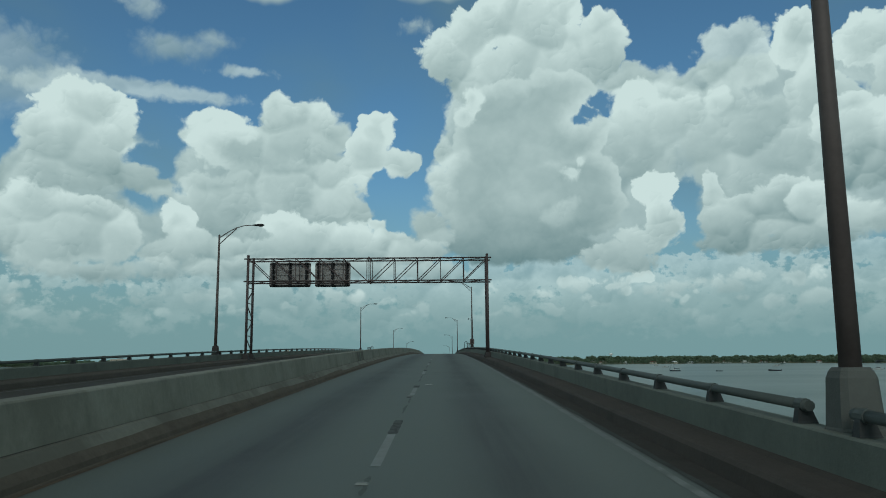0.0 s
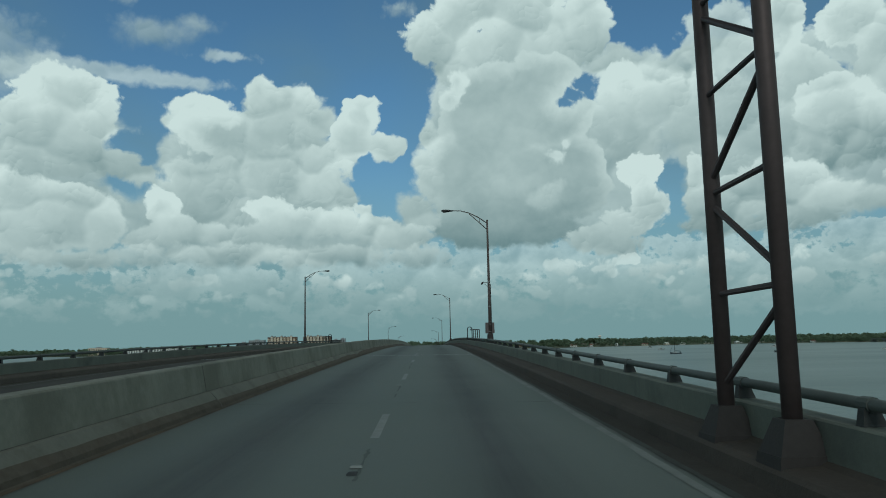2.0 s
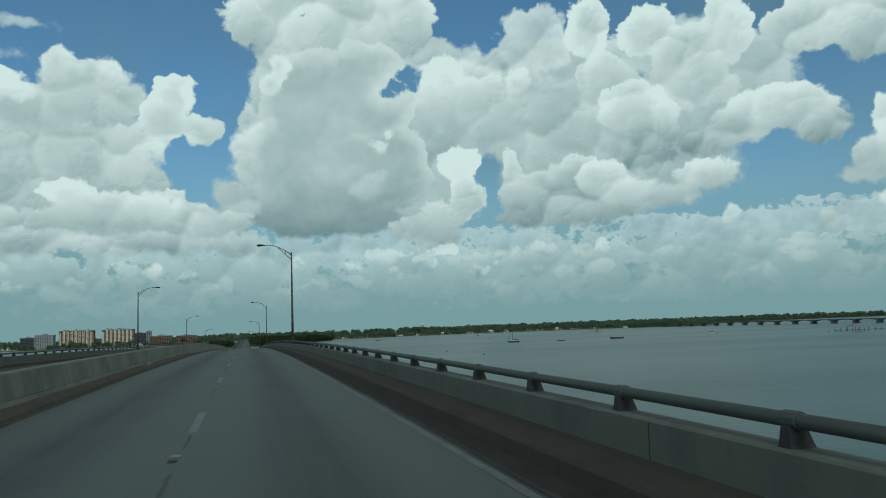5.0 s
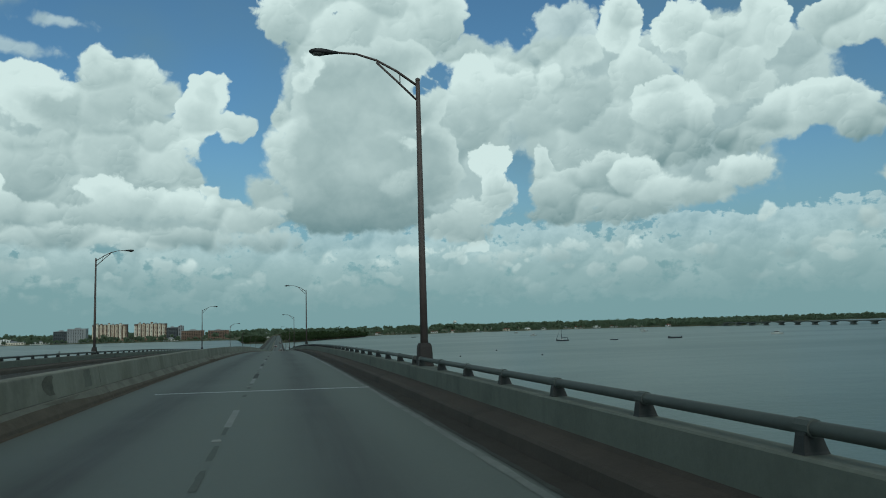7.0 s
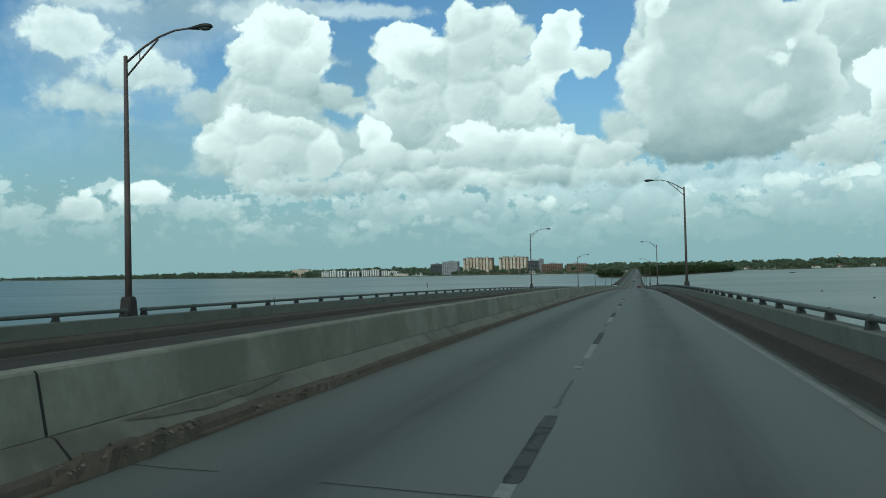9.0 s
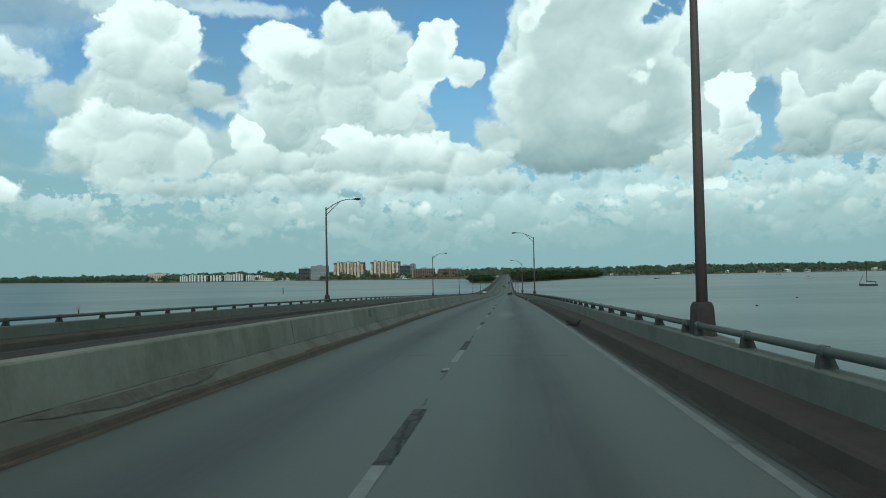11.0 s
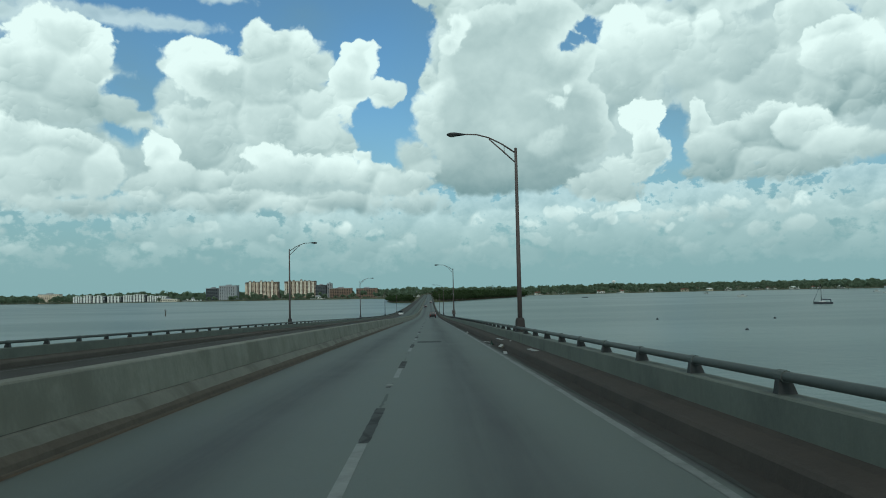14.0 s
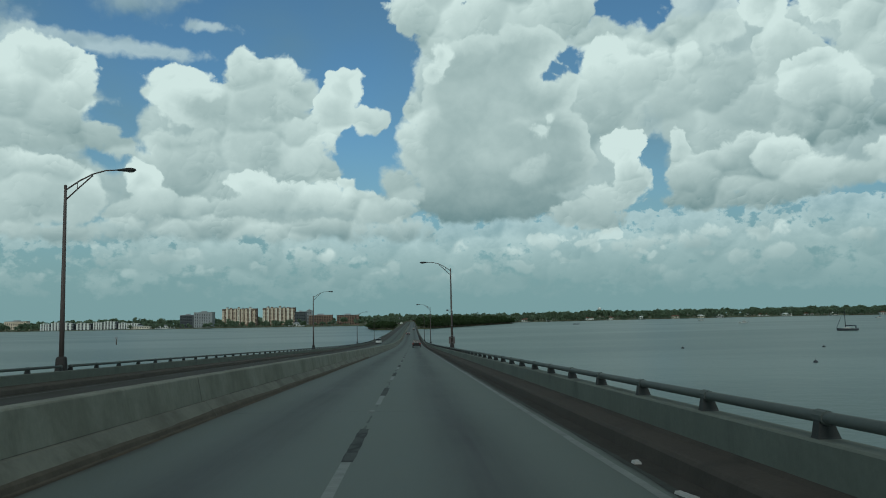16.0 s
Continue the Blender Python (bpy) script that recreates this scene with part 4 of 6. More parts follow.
def build_water():
    t = water_m.node_tree
    b = t.nodes["Principled BSDF"]
    pos = t.nodes.new("ShaderNodeNewGeometry").outputs["Position"]
    broad = noise_value(t, vec_node(t, "MULTIPLY", pos, (0.003, 0.010, 0)), 1.0, 4.0).outputs[0]
    t.links.new(mix_node(t, broad, (0.040, 0.092, 0.086), (0.054, 0.112, 0.105)), b.inputs["Base Color"])
    t.links.new(math_node(t, "MULTIPLY_ADD", ramp_value(t, broad, 0.35, 0.65), 0.05, 0.30), b.inputs["Roughness"])
    b.inputs["IOR"].default_value = 1.33
    chop = noise_value(t, vec_node(t, "MULTIPLY", pos, (0.45, 0.5, 0)), 1.0, 5.0, 0.65).outputs[0]
    swell = noise_value(t, vec_node(t, "MULTIPLY", pos, (0.09, 0.12, 0)), 1.0, 3.0).outputs[0]
    h = math_node(t, "ADD", math_node(t, "MULTIPLY", chop, 0.5), swell)
    bump = t.nodes.new("ShaderNodeBump")
    bump.inputs["Strength"].default_value, bump.inputs["Distance"].default_value = 0.16, 1.0
    t.links.new(h, bump.inputs["Height"])
    t.links.new(bump.outputs[0], b.inputs["Normal"])


build_water()
tagged(new("water", Shape().add([(-6500, -3000, 0), (6500, -3000, 0), (6500, 6500, 0), (-6500, 6500, 0)], [(0, 1, 2, 3)]).mesh("water", water_m)),
       "wide grey-green river with small wind chop", "water", kind="structure")


# ---- railings ----
def post_mesh():
    s = Shape()
    s.add([(-0.09, -0.07, 0), (0.12, -0.07, 0), (0.12, 0.07, 0), (-0.09, 0.07, 0), (-0.085, -0.06, 0.02), (0.115, -0.06, 0.02), (0.115, 0.06, 0.02), (-0.085, 0.06, 0.02),
           (-0.07, -0.05, 0.13), (0.075, -0.05, 0.13), (0.075, 0.05, 0.13), (-0.07, 0.05, 0.13), (-0.05, -0.05, 0.19), (0.05, -0.05, 0.19), (0.05, 0.05, 0.19), (-0.05, 0.05, 0.19)],
          [(0, 3, 2, 1), (12, 13, 14, 15)] + [(i + k, i + (k + 1) % 4, i + 4 + (k + 1) % 4, i + 4 + k) for i in (0, 4, 8) for k in range(4)])
    return s.mesh("post", M["post"])


POST_EAST = post_mesh()
SLEEVE = Shape().tube([(0, -0.08, 0), (0, 0.08, 0)], 0.068, 10).mesh("sleeve", M["rail"])


def railing(x, out, y0, y1, label, group, n):
    """One run of tube rail on cast posts between two lamp pedestals."""
    mid = (y0 + y1) / 2
    root = thing("bridge_railing", label, "railing", (x, mid, grade(mid) + 0.65), group)
    s = Shape().tube([(0, y - mid, grade(y) + 0.835 - grade(mid) - 0.65) for y in steps(y0, y1, 2.8)], 0.056, 10)
    part("rail", s, M["rail"], root, smooth=True)
    for i in range(n + 1):
        y = y0 + 0.15 + (y1 - y0 - 0.3) * i / n
        z = grade(y) - grade(mid)
        p = part("post", POST_EAST, None, root, at=(0, y - mid, z))
        if out < 0:
            p.scale = (-1, 1, 1)
        part("sleeve", SLEEVE, None, root, at=(0, y - mid, z + 0.185))


for lamps, x, out in ((EAST_LAMPS, RAIL_EAST, 1), (WEST_LAMPS, RAIL_WEST, -1)):
    ends = [-60.0] + [y for y in lamps if y > -55] + [760.0]
    for a, b in zip(ends, ends[1:]):
        runs = [(a + 0.34, b - 0.34, round((b - a - 0.98) / 2.69))]
        if out > 0 and 0 < a < 10:
            runs = [(a + 0.5, b - 0.34, 34)]
        if out > 0 and 90 < a < 100:  # the rail is broken for the ladder
            runs = [(a + 0.34, 121.15, 9), (121.7, b - 0.34, 26)]
        for y0, y1, n in runs:
            railing(x, out, y0, y1, "grey tube bridge railing on dark cast posts", "bridge railings", n)


# ---- street lamps ----
def street_lamp(pale=False):
    root = thing("street_lamp", "tall brown-grey street lamp with a truss arm and cobra head", "street lamp", group="bridge lamps")
    s = Shape()
    ring = [(0.222, 0.0), (0.218, 0.04), (0.208, 0.06), (0.182, 0.52), (0.16, 0.585), (0.135, 0.62)]
    for r, z in ring:
        c = r * 0.72
        s.v += [(x, y, z) for x, y in ((r, -c), (r, c), (c, r), (-c, r), (-r, c), (-r, -c), (-c, -r), (c, -r))]
    s.f += [(i * 8 + j, i * 8 + (j + 1) % 8, i * 8 + 8 + (j + 1) % 8, i * 8 + 8 + j) for i in range(len(ring) - 1) for j in range(8)]
    s.f += [tuple(range(7, -1, -1)), tuple(range(len(s.v) - 8, len(s.v)))]
    part("pedestal", s, M["block" if pale else "pedestal"], root, "pale concrete pedestal" if pale else "flared dark cast pedestal")
    part("pole", Shape().tube([(0, 0, 0.6), (0, 0, 3.5), (0, 0, 7.0), (0, 0, 7.92)], [0.105, 0.088, 0.066, 0.06], 12), M["pole"], root, smooth=True)
    part("cap", Shape().tube([(0, 0, 7.9), (0, 0, 7.96), (0, 0, 7.99)], [0.066, 0.066, 0.02], 10), M["pole"], root)
    up = [(-0.04, 0, 7.78), (-0.6, 0, 8.16), (-1.15, 0, 8.44), (-1.7, 0, 8.59), (-2.3, 0, 8.61)]
    part("upper_arm", Shape().tube(up, [0.035, 0.034, 0.032, 0.03, 0.028], 8), M["pole"], root, smooth=True)
    part("lower_arm", Shape().tube([(-0.05, 0, 7.36), (-0.6, 0, 7.88), (-1.15, 0, 8.38)], 0.03, 8), M["pole"], root, smooth=True)
    part("arm_strut", Shape().tube([(-0.5, 0, 7.79), (-0.5, 0, 8.1)], 0.016, 6), M["pole"], root)
    h = Shape()
    prof = [(0.0, 0.035, 0.04), (0.12, 0.055, 0.06), (0.26, 0.10, 0.085), (0.45, 0.15, 0.11), (0.62, 0.15, 0.105), (0.74, 0.10, 0.07), (0.79, 0.03, 0.02)]
    n = 10
    for d, w, z in prof:
        h.v += [(-2.2 - d, w * math.cos(2 * math.pi * j / n), 8.60 + z * (0.9 if math.sin(2 * math.pi * j / n) > 0 else 0.75) * math.sin(2 * math.pi * j / n)) for j in range(n)]
    h.f += [(i * n + j, i * n + (j + 1) % n, i * n + n + (j + 1) % n, i * n + n + j) for i in range(len(prof) - 1) for j in range(n)]
    h.f += [tuple(range(n - 1, -1, -1)), tuple(range(len(h.v) - n, len(h.v)))]
    head = part("lamp_head", h, M["head"], root, "dark cobra-head lantern", smooth=True)
    g = Shape()
    for d, w, z in [(0.34, 0.07, 0.0), (0.34, 0.085, 0.0), (0.5, 0.12, 0.035), (0.66, 0.1, 0.03), (0.72, 0.05, 0.0)]:
        g.v += [(-2.2 - d, w * math.cos(math.pi * j / 6), 8.545 - z * 1.6 * math.sin(math.pi * j / 6)) for j in range(7)]
    g.f += [(i * 7 + j, i * 7 + j + 1, i * 7 + 8 + j, i * 7 + 7 + j) for i in range(4) for j in range(6)]
    part("lamp_glass", g, M["lens"], head, "greyed drop glass", smooth=True)
    return root


pale_lamp = street_lamp(True)
pale_lamp.location = (EAST_X, EAST_LAMPS[1], grade(EAST_LAMPS[1]) + 0.62)
tagged(pale_lamp, "tall brown street lamp on a pale concrete pedestal")
lamp = street_lamp()
lamp.location = (EAST_X, EAST_LAMPS[2], grade(EAST_LAMPS[2]) + 0.62)
for y in EAST_LAMPS[:1] + EAST_LAMPS[3:]:
    copy_thing(lamp, pose(EAST_X, y, grade(y) + 0.62))
for y in WEST_LAMPS:
    copy_thing(lamp, pose(WEST_X, y, grade(y) + 0.62, 0, 0, 180))

for xs, lamps in (((3.775, 4.16), EAST_LAMPS), ((-15.26, -14.875), WEST_LAMPS)):
    for y in lamps:
        g = grade(y)
        tagged(new("lamp_corbel", Shape().box(xs[0], xs[1], y - 0.85, y + 0.85, g - 0.45, g + 0.618, 0.02).mesh("lamp_corbel", M["parapet"])), "weathered concrete corbel that carries a lamp", "corbel", "lamp corbels")


# ---- sign gantry ----
def gantry():
    y0, y1 = 55.5, 57.1
    g0 = grade(56.3)
    root = thing("sign_gantry", "dull steel truss gantry across both roadways", "sign gantry", (0, 0, g0))
    xr, xl, zb, zt = 3.30, -14.36, 5.88, 7.55
    for x, s in ((xr, 1), (xl, -1)):
        for y in (y0, y1):
            leg = part("leg", Shape().tube([(x, y, 0.2), (x, y, 7.78)], 0.095, 12), M["truss"], root, smooth=True)
            part("leg_foot", Shape().box(x - 0.27, x + 0.27, y - 0.27, y + 0.27, 0.15, 0.30, 0.02).box(x - 0.24, x + 0.24, y - 0.24, y + 0.24, 0.30, 0.62, 0.11), M["pedestal"], leg, "flared dark foot")
            part("leg_cap", Shape().tube([(x, y, 7.76), (x, y, 7.84)], [0.11, 0.08], 10), M["truss"], leg)
        for i, b in enumerate((1.9, 3.1, 4.3, 5.45)):
            ya, yb = (y0, y1) if i % 2 else (y1, y0)
            part("leg_brace", Shape().tube([(x, ya, b - 1.05), (x, yb, b - 0.15)], 0.04, 8), M["truss"], root)
            part("leg_rung", Shape().tube([(x, y0, b), (x, y1, b)], 0.034, 8), M["truss"], root)
    a, b = xl - 0.3, xr + 0.32
    for y in (y0 + 0.02, y1 - 0.02):
        for z in (zb, zt):
            part("chord", Shape().tube([(a, y, z), (b, y, z)], 0.052, 10), M["truss"], root, smooth=True)
    xs = [xl + (-5.58 - xl) * i / 5 for i in range(6)] + [-5.30 + (xr + 5.30) * i / 5 for i in range(6)]
    n = len(xs) - 1
    for i, x in enumerate(xs):
        for y in (y0, y1):
            part("vertical", Shape().tube([(x, y, zb), (x, y, zt)], 0.032, 6), M["truss"], root)
            if i < n and i != 5:
                u, w = (zb, zt) if i >= 6 else (zt, zb)
                part("diagonal", Shape().tube([(x, y, u), (xs[i + 1], y, w)], 0.032, 6), M["truss"], root)
        for z in (zb, zt):
            part("cross_tie", Shape().tube([(x, y0, z), (x, y1, z)], 0.028, 6), M["truss"], root)
            if i < n:
                part("lacing", Shape().tube([(x, y0 if i % 2 else y1, z), (xs[i + 1], y1 if i % 2 else y0, z)], 0.025, 6), M["truss"], root)
    for y in (y0, y1):
        for z in (zb, zt):
            part("splice_flange", Shape().tube([(-5.49, y, z), (-5.39, y, z)], 0.11, 12), M["truss"], root)
    return root, g0, y1


gantry_root, GZ, GY = gantry()


def sign_back(x0, x1):
    y, z0, z1 = GY + 0.32, 5.62, 7.52
    root = thing("road_sign", "bare aluminium back of an overhead road sign", "road sign", (0, 0, GZ), "gantry signs")
    r = 0.16
    outline = []
    for cx, cz, a0 in ((x1 - r, z1 - r, 0), (x0 + r, z1 - r, 90), (x0 + r, z0 + r, 180), (x1 - r, z0 + r, 270)):
        outline += [(cx + r * math.cos(radians(a0 + k * 22.5)), cz + r * math.sin(radians(a0 + k * 22.5))) for k in range(5)]
    n = len(outline)
    s = Shape()
    s.v += [(x, y, z) for x, z in outline] + [(x, y + 0.03, z) for x, z in outline]
    s.f += [tuple(range(n)), tuple(range(2 * n - 1, n - 1, -1))] + [(i, (i + 1) % n, n + (i + 1) % n, n + i) for i in range(n)]
    part("panel", s, M["sign"], root)
    for k in (0.10, 0.5, 0.9):
        x = x0 + (x1 - x0) * k
        part("bracket", Shape().box(x - 0.14, x + 0.14, y - 0.03, y - 0.006, z0 + 0.03, z1 - 0.02).box(x - 0.02, x + 0.02, y - 0.31, y - 0.03, z0 + 0.03, z1 - 0.02), M["sign_edge"], root)
    for k in range(5):
        z = z0 + 0.14 + (z1 - z0 - 0.28) * k / 4
        part("stringer", Shape().box(x0 + 0.03, x1 - 0.03, y - 0.045, y - 0.002, z - 0.025, z + 0.025), M["sign_edge" if k in (0, 4) else "sign"], root)
    part("border_angle", Shape().box(x0 + 0.06, x1 - 0.06, y - 0.05, y - 0.008, z0 + 0.02, z0 + 0.08), M["sign_edge"], root)


sign_back(-13.20, -10.04)
sign_back(-9.72, -7.02)


# ---- shores ----
SHORE = [(-6200, 5200), (-3500, 4000), (-2000, 3000), (-1150, 2300), (-950, 2130), (-790, 1960), (-480, 1860), (-250, 1760), (-110, 1690), (-45, 1560), (-55, 1300), (-41, 1180), (-16, 1165),
         (6, 1185), (22, 1200), (70, 1330), (158, 1564), (130, 1640), (190, 1730), (420, 1800), (640, 1840), (820, 1800), (905, 1590), (985, 1570), (1040, 1900), (1300, 2150), (2000, 2350), (3400, 2400), (6300, 2300)]


def shore_land():
    s = Shape()
    n = len(SHORE)
    for i, (x, y) in enumerate(SHORE):
        a, b = SHORE[max(i - 1, 0)], SHORE[min(i + 1, n - 1)]
        dx, dy = b[0] - a[0], b[1] - a[1]
        l = math.hypot(dx, dy)
        nx, ny = -dy / l, dx / l
        inner = 4.0 if -60 < x < 30 and y < 1500 else 14.0
        s.v += [(x, y, -0.4), (x + nx * inner * 0.4, y + ny * inner * 0.4, 0.6), (x + nx * inner, y + ny * inner, 1.0), (x * (1 + 0.02) if abs(x) > 200 else x * 0.6, max(6200.0, y + 900), 1.6)]
    s.f += [(4 * i + k, 4 * i + 4 + k, 4 * i + 5 + k, 4 * i + 1 + k) for i in range(n - 1) for k in range(3)]
    return tagged(new("ground", s.mesh("ground", M["ground"])), "low grassy river shore", "ground", kind="structure")


shore_land()


def woods(name, label, spots, mat, leaves, seed, leaf=1.3):
    """Many trees in one mesh: each a short trunk and a ragged crown of loose leaf clumps. spots: x, y, height, ground."""
    rng = np.random.default_rng(seed)
    verts, faces, mats = [], [], []
    k = 0
    for x, y, h, g in spots:
        w = h * rng.uniform(0.32, 0.5)
        lobes = rng.integers(3, 6)
        cx = rng.normal(0, w * 0.45, (lobes, 2))
        cz = h * rng.uniform(0.42, 0.78, lobes)
        cr = w * rng.uniform(0.4, 0.75, lobes)
        t = 0.03 * h
        verts.append(np.array([(x - t, y - t, g - 0.5), (x + t, y - t, g - 0.5), (x, y + t, g - 0.5), (x, y, g + h * 0.7)]))
        faces += [(k, k + 1, k + 3), (k + 1, k + 2, k + 3), (k + 2, k, k + 3)]
        mats += [1] * 3
        k += 4
        which = rng.integers(0, lobes, leaves)
        d = rng.normal(size=(leaves, 3))
        d /= np.linalg.norm(d, axis=1)[:, None]
        r = cr[which] * rng.uniform(0.55, 1.05, leaves)
        c = np.stack([x + cx[which, 0] + d[:, 0] * r, y + cx[which, 1] + d[:, 1] * r, g + np.maximum(cz[which] + d[:, 2] * r * 0.8, 0.12 * h)], 1)
        size = leaf * rng.uniform(0.6, 1.35, (leaves, 1)) * (h / 11) ** 0.7
        u = rng.normal(size=(leaves, 3))
        u -= d * (u * d).sum(1)[:, None] * 0.7
        u /= np.linalg.norm(u, axis=1)[:, None]
        v = np.cross(d, u)
        bend = d * size * 0.3
        quad = np.stack([c - u * size, c - v * size * 0.75 + bend, c + u * size, c + v * size * 0.75 + bend], 1).reshape(-1, 3)
        verts.append(quad)
        faces += [(k + 4 * i, k + 4 * i + 1, k + 4 * i + 2, k + 4 * i + 3) for i in range(leaves)]
        mats += [0] * leaves
        k += 4 * leaves
    me = bpy.data.meshes.new(name)
    me.from_pydata(np.concatenate(verts), [], faces)
    me.materials.append(mat), me.materials.append(M["bark"])
    me.polygons.foreach_set("material_index", mats)
    return tagged(new(name, me), label, "trees", kind="stuff")


def along_shore(i0, i1, step, depth, low, high, seed, ground=1.0, first=4.0):
    rng = np.random.default_rng(seed)
    out = []
    for a, b in zip(SHORE[i0:i1], SHORE[i0 + 1:i1 + 1]):
        l = math.hypot(b[0] - a[0], b[1] - a[1])
        ux, uy = (b[0] - a[0]) / l, (b[1] - a[1]) / l
        for q in range(max(1, int(l / step))):
            s = rng.uniform(0, l)
            e = first + depth * rng.uniform(0, 1) ** 1.6
            h = rng.uniform(low, high) * (0.8 + 0.35 * min(1.0, e / 120))
            if rng.uniform() < 0.04:
                h *= 1.3
            out.append((a[0] + ux * s - uy * e, a[1] + uy * s + ux * e, h, ground))
    return out


def clear(spots, zones):
    return [s for s in spots if not any(x0 < s[0] < x1 and y0 < s[1] < y1 for x0, x1, y0, y1 in zones)]


ROAD_ZONE = (-17.5, 6.5, 0, 2300)
TOWN = [(-800, -560, 1900, 2040), (-500, -400, 1960, 2080), (-490, -380, 2230, 2345), (-362, -228, 2010, 2195), (-212, -96, 1820, 1930), (-950, -880, 2130, 2200), ROAD_ZONE]
woods("mangroves", "dense dark mangroves along the causeway", clear(
    [(x, y, h, 0.3) for x, y, h, g in along_shore(13, 17, 0.8, 26, 7.5, 12, 3, first=0.5) + along_shore(9, 12, 1.1, 18, 6, 9.5, 4, first=0.5)], [ROAD_ZONE]), M["mangrove"], 70, 5, 1.0)
rng0 = np.random.default_rng(9)
fill = [(x, y, rng0.uniform(9, 14), 0.6) for x, y in zip(rng0.uniform(8, 150, 420), rng0.uniform(1230, 1640, 420)) if x < 10 + (y - 1210) * 0.40 and x > 8]
woods("causeway_trees", "dark green trees on the causeway spit", clear(fill, [ROAD_ZONE]), M["mangrove"], 60, 6, 1.3)
woods("west_woods", "low dark woods along the far west shore", clear([(x, y, h * (0.6 if -560 < x < -90 else 1.0), g) for x, y, h, g in along_shore(0, 8, 5.0, 240, 12, 21, 11)], TOWN), M["foliage"], 50, 12, 2.4)
woods("east_woods", "low green woods along the far east shore", clear(along_shore(17, 28, 4.2, 260, 8, 13.5, 13), [ROAD_ZONE]), M["foliage"], 55, 14, 2.3)
woods("shore_scrub", "low green scrub along the water of the east shore", clear(along_shore(17, 28, 2.6, 34, 3.2, 6.5, 21, first=0.0), [ROAD_ZONE]), M["foliage"], 26, 22, 1.9)
woods("shore_scrub", "low green scrub along the water of the west shore", clear(along_shore(0, 8, 4.0, 30, 3.0, 5.5, 23, first=0.0), [(-800, -400, 1700, 2100), ROAD_ZONE]), M["foliage"], 26, 24, 1.9)
back = [(x, y, rng0.uniform(14, 22), 1.5) for x, y in zip(rng0.uniform(-2200, 2600, 1900), rng0.uniform(2150, 3300, 1900))]
woods("inland_woods", "hazy green tree belt inland", clear([b for b in back if b[1] > 2350 + max(0.0, -b[0] - 800) * 0.9], TOWN), M["foliage"], 34, 15, 3.2)
woods("road_end_trees", "green trees where the road meets the land", clear([(rng0.uniform(-70, 70), rng0.uniform(1660, 2100), rng0.uniform(8, 13), 1.0) for _ in range(170)], [ROAD_ZONE]), M["foliage"], 60, 16, 1.6)


# ---- far buildings ----
def window_rows(parent, x0, x1, z0, z1, floor, wide, gap):
    pane = Shape().box(0, wide, -0.06, 0.05, 0, floor * 0.5).mesh("window", M["window"])
    z = z0 + floor * 0.35
    while z + floor * 0.5 < z1:
        x = x0 + gap / 2
        while x + wide <= x1:
            part("window", pane, None, parent, at=(x, 0, z))
            x += wide + gap
        z += floor


def tower(x0, x1, y, deep, h, bays, label, walls, rooms=True):
    """A tall apartment block: set-forward bays with recessed balcony stacks between them, roof houses on top."""
    root = thing("apartment_tower", label, "building", ((x0 + x1) / 2, y, 1.2))
    w = x1 - x0
    part("wall", Shape().box(-w / 2, w / 2, 3.0, deep, 0, h - 3), M["recess"], root)
    step = w / bays
    for i in range(bays):
        a = -w / 2 + i * step
        top = h - 3 + (2.2 if i % 3 == 1 else 0.0) - (4.0 if i in (0, bays - 1) else 0.0)
        bay = part("bay", Shape().box(a + step * 0.06, a + step * 0.60, 0.0, 3.2, 0, top), M[walls[i % len(walls)]], root)
        window_rows(bay, a + step * 0.24, a + step * 0.44, 0, top, 3.2, step * 0.14, step * 0.04)
        part("plinth", Shape().box(a, a + step, -0.6, 3.0, 0, 3.4), M["brownwall"], root)
        front = Shape().box(step * 0.60, step * 1.06, 1.6, 3.1, 0, 0.55).mesh("balcony", M["tan"])
        for k in range(int((top - 4.6) / 3.2) + 1):
            part("balcony", front, None, root, at=(a, 0, 3.6 + 3.2 * k))
        part("roof_house", Shape().box(a + step * 0.1, a + step * 0.55, 2, 9, top, top + 1.6 + (i * 7 % 3) * 0.6), M["greywall" if i % 2 else "brownwall"], root)
        part("roof_ledge", Shape().box(a + step * 0.02, a + step * 0.66, -0.4, 10, top - 0.3, top + 0.3), M["brownwall"], root)
    part("roof", Shape().box(-w / 2 - 0.4, w / 2 + 0.4, 2.6, deep + 0.4, h - 3, h - 2.4), M["greywall"], root)
    return root


tower(-476, -391, 2298, 22, 45, 9, "tan and terracotta apartment tower beside the river", ("tan", "cream", "tan"))
tower(-346, -272, 2146, 22, 43, 8, "cream and terracotta apartment tower beside the river", ("cream", "cream", "tan"))


def slab(name, x0, x1, y, deep, h, wall, label, floor=3.2, wide=2.6, gap=2.2, parapet=0.8, balcony=False):
    root = thing(name, label, "building", ((x0 + x1) / 2, y, 1.0))
    w = x1 - x0
    part("wall", Shape().box(-w / 2, w / 2, 0, deep, -0.5, h), M[wall], root)
    window_rows(root, -w / 2 + 0.6, w / 2 - 0.6, 0, h, floor, wide, gap)
    part("roof", Shape().box(-w / 2 - 0.3, w / 2 + 0.3, -0.3, deep + 0.3, h, h + parapet).box(-w * 0.15, w * 0.12, deep * 0.3, deep * 0.7, h + parapet, h + parapet + 2.2), M["greywall"], root)
    if balcony:
        front = Shape().box(-w / 2, w / 2, -1.3, -0.05, 0, 0.9).mesh("balcony", M[wall])
        for k in range(1, int((h - 1) / floor) + 1):
            part("balcony", front, None, root, at=(0, 0, floor * k))
    return root


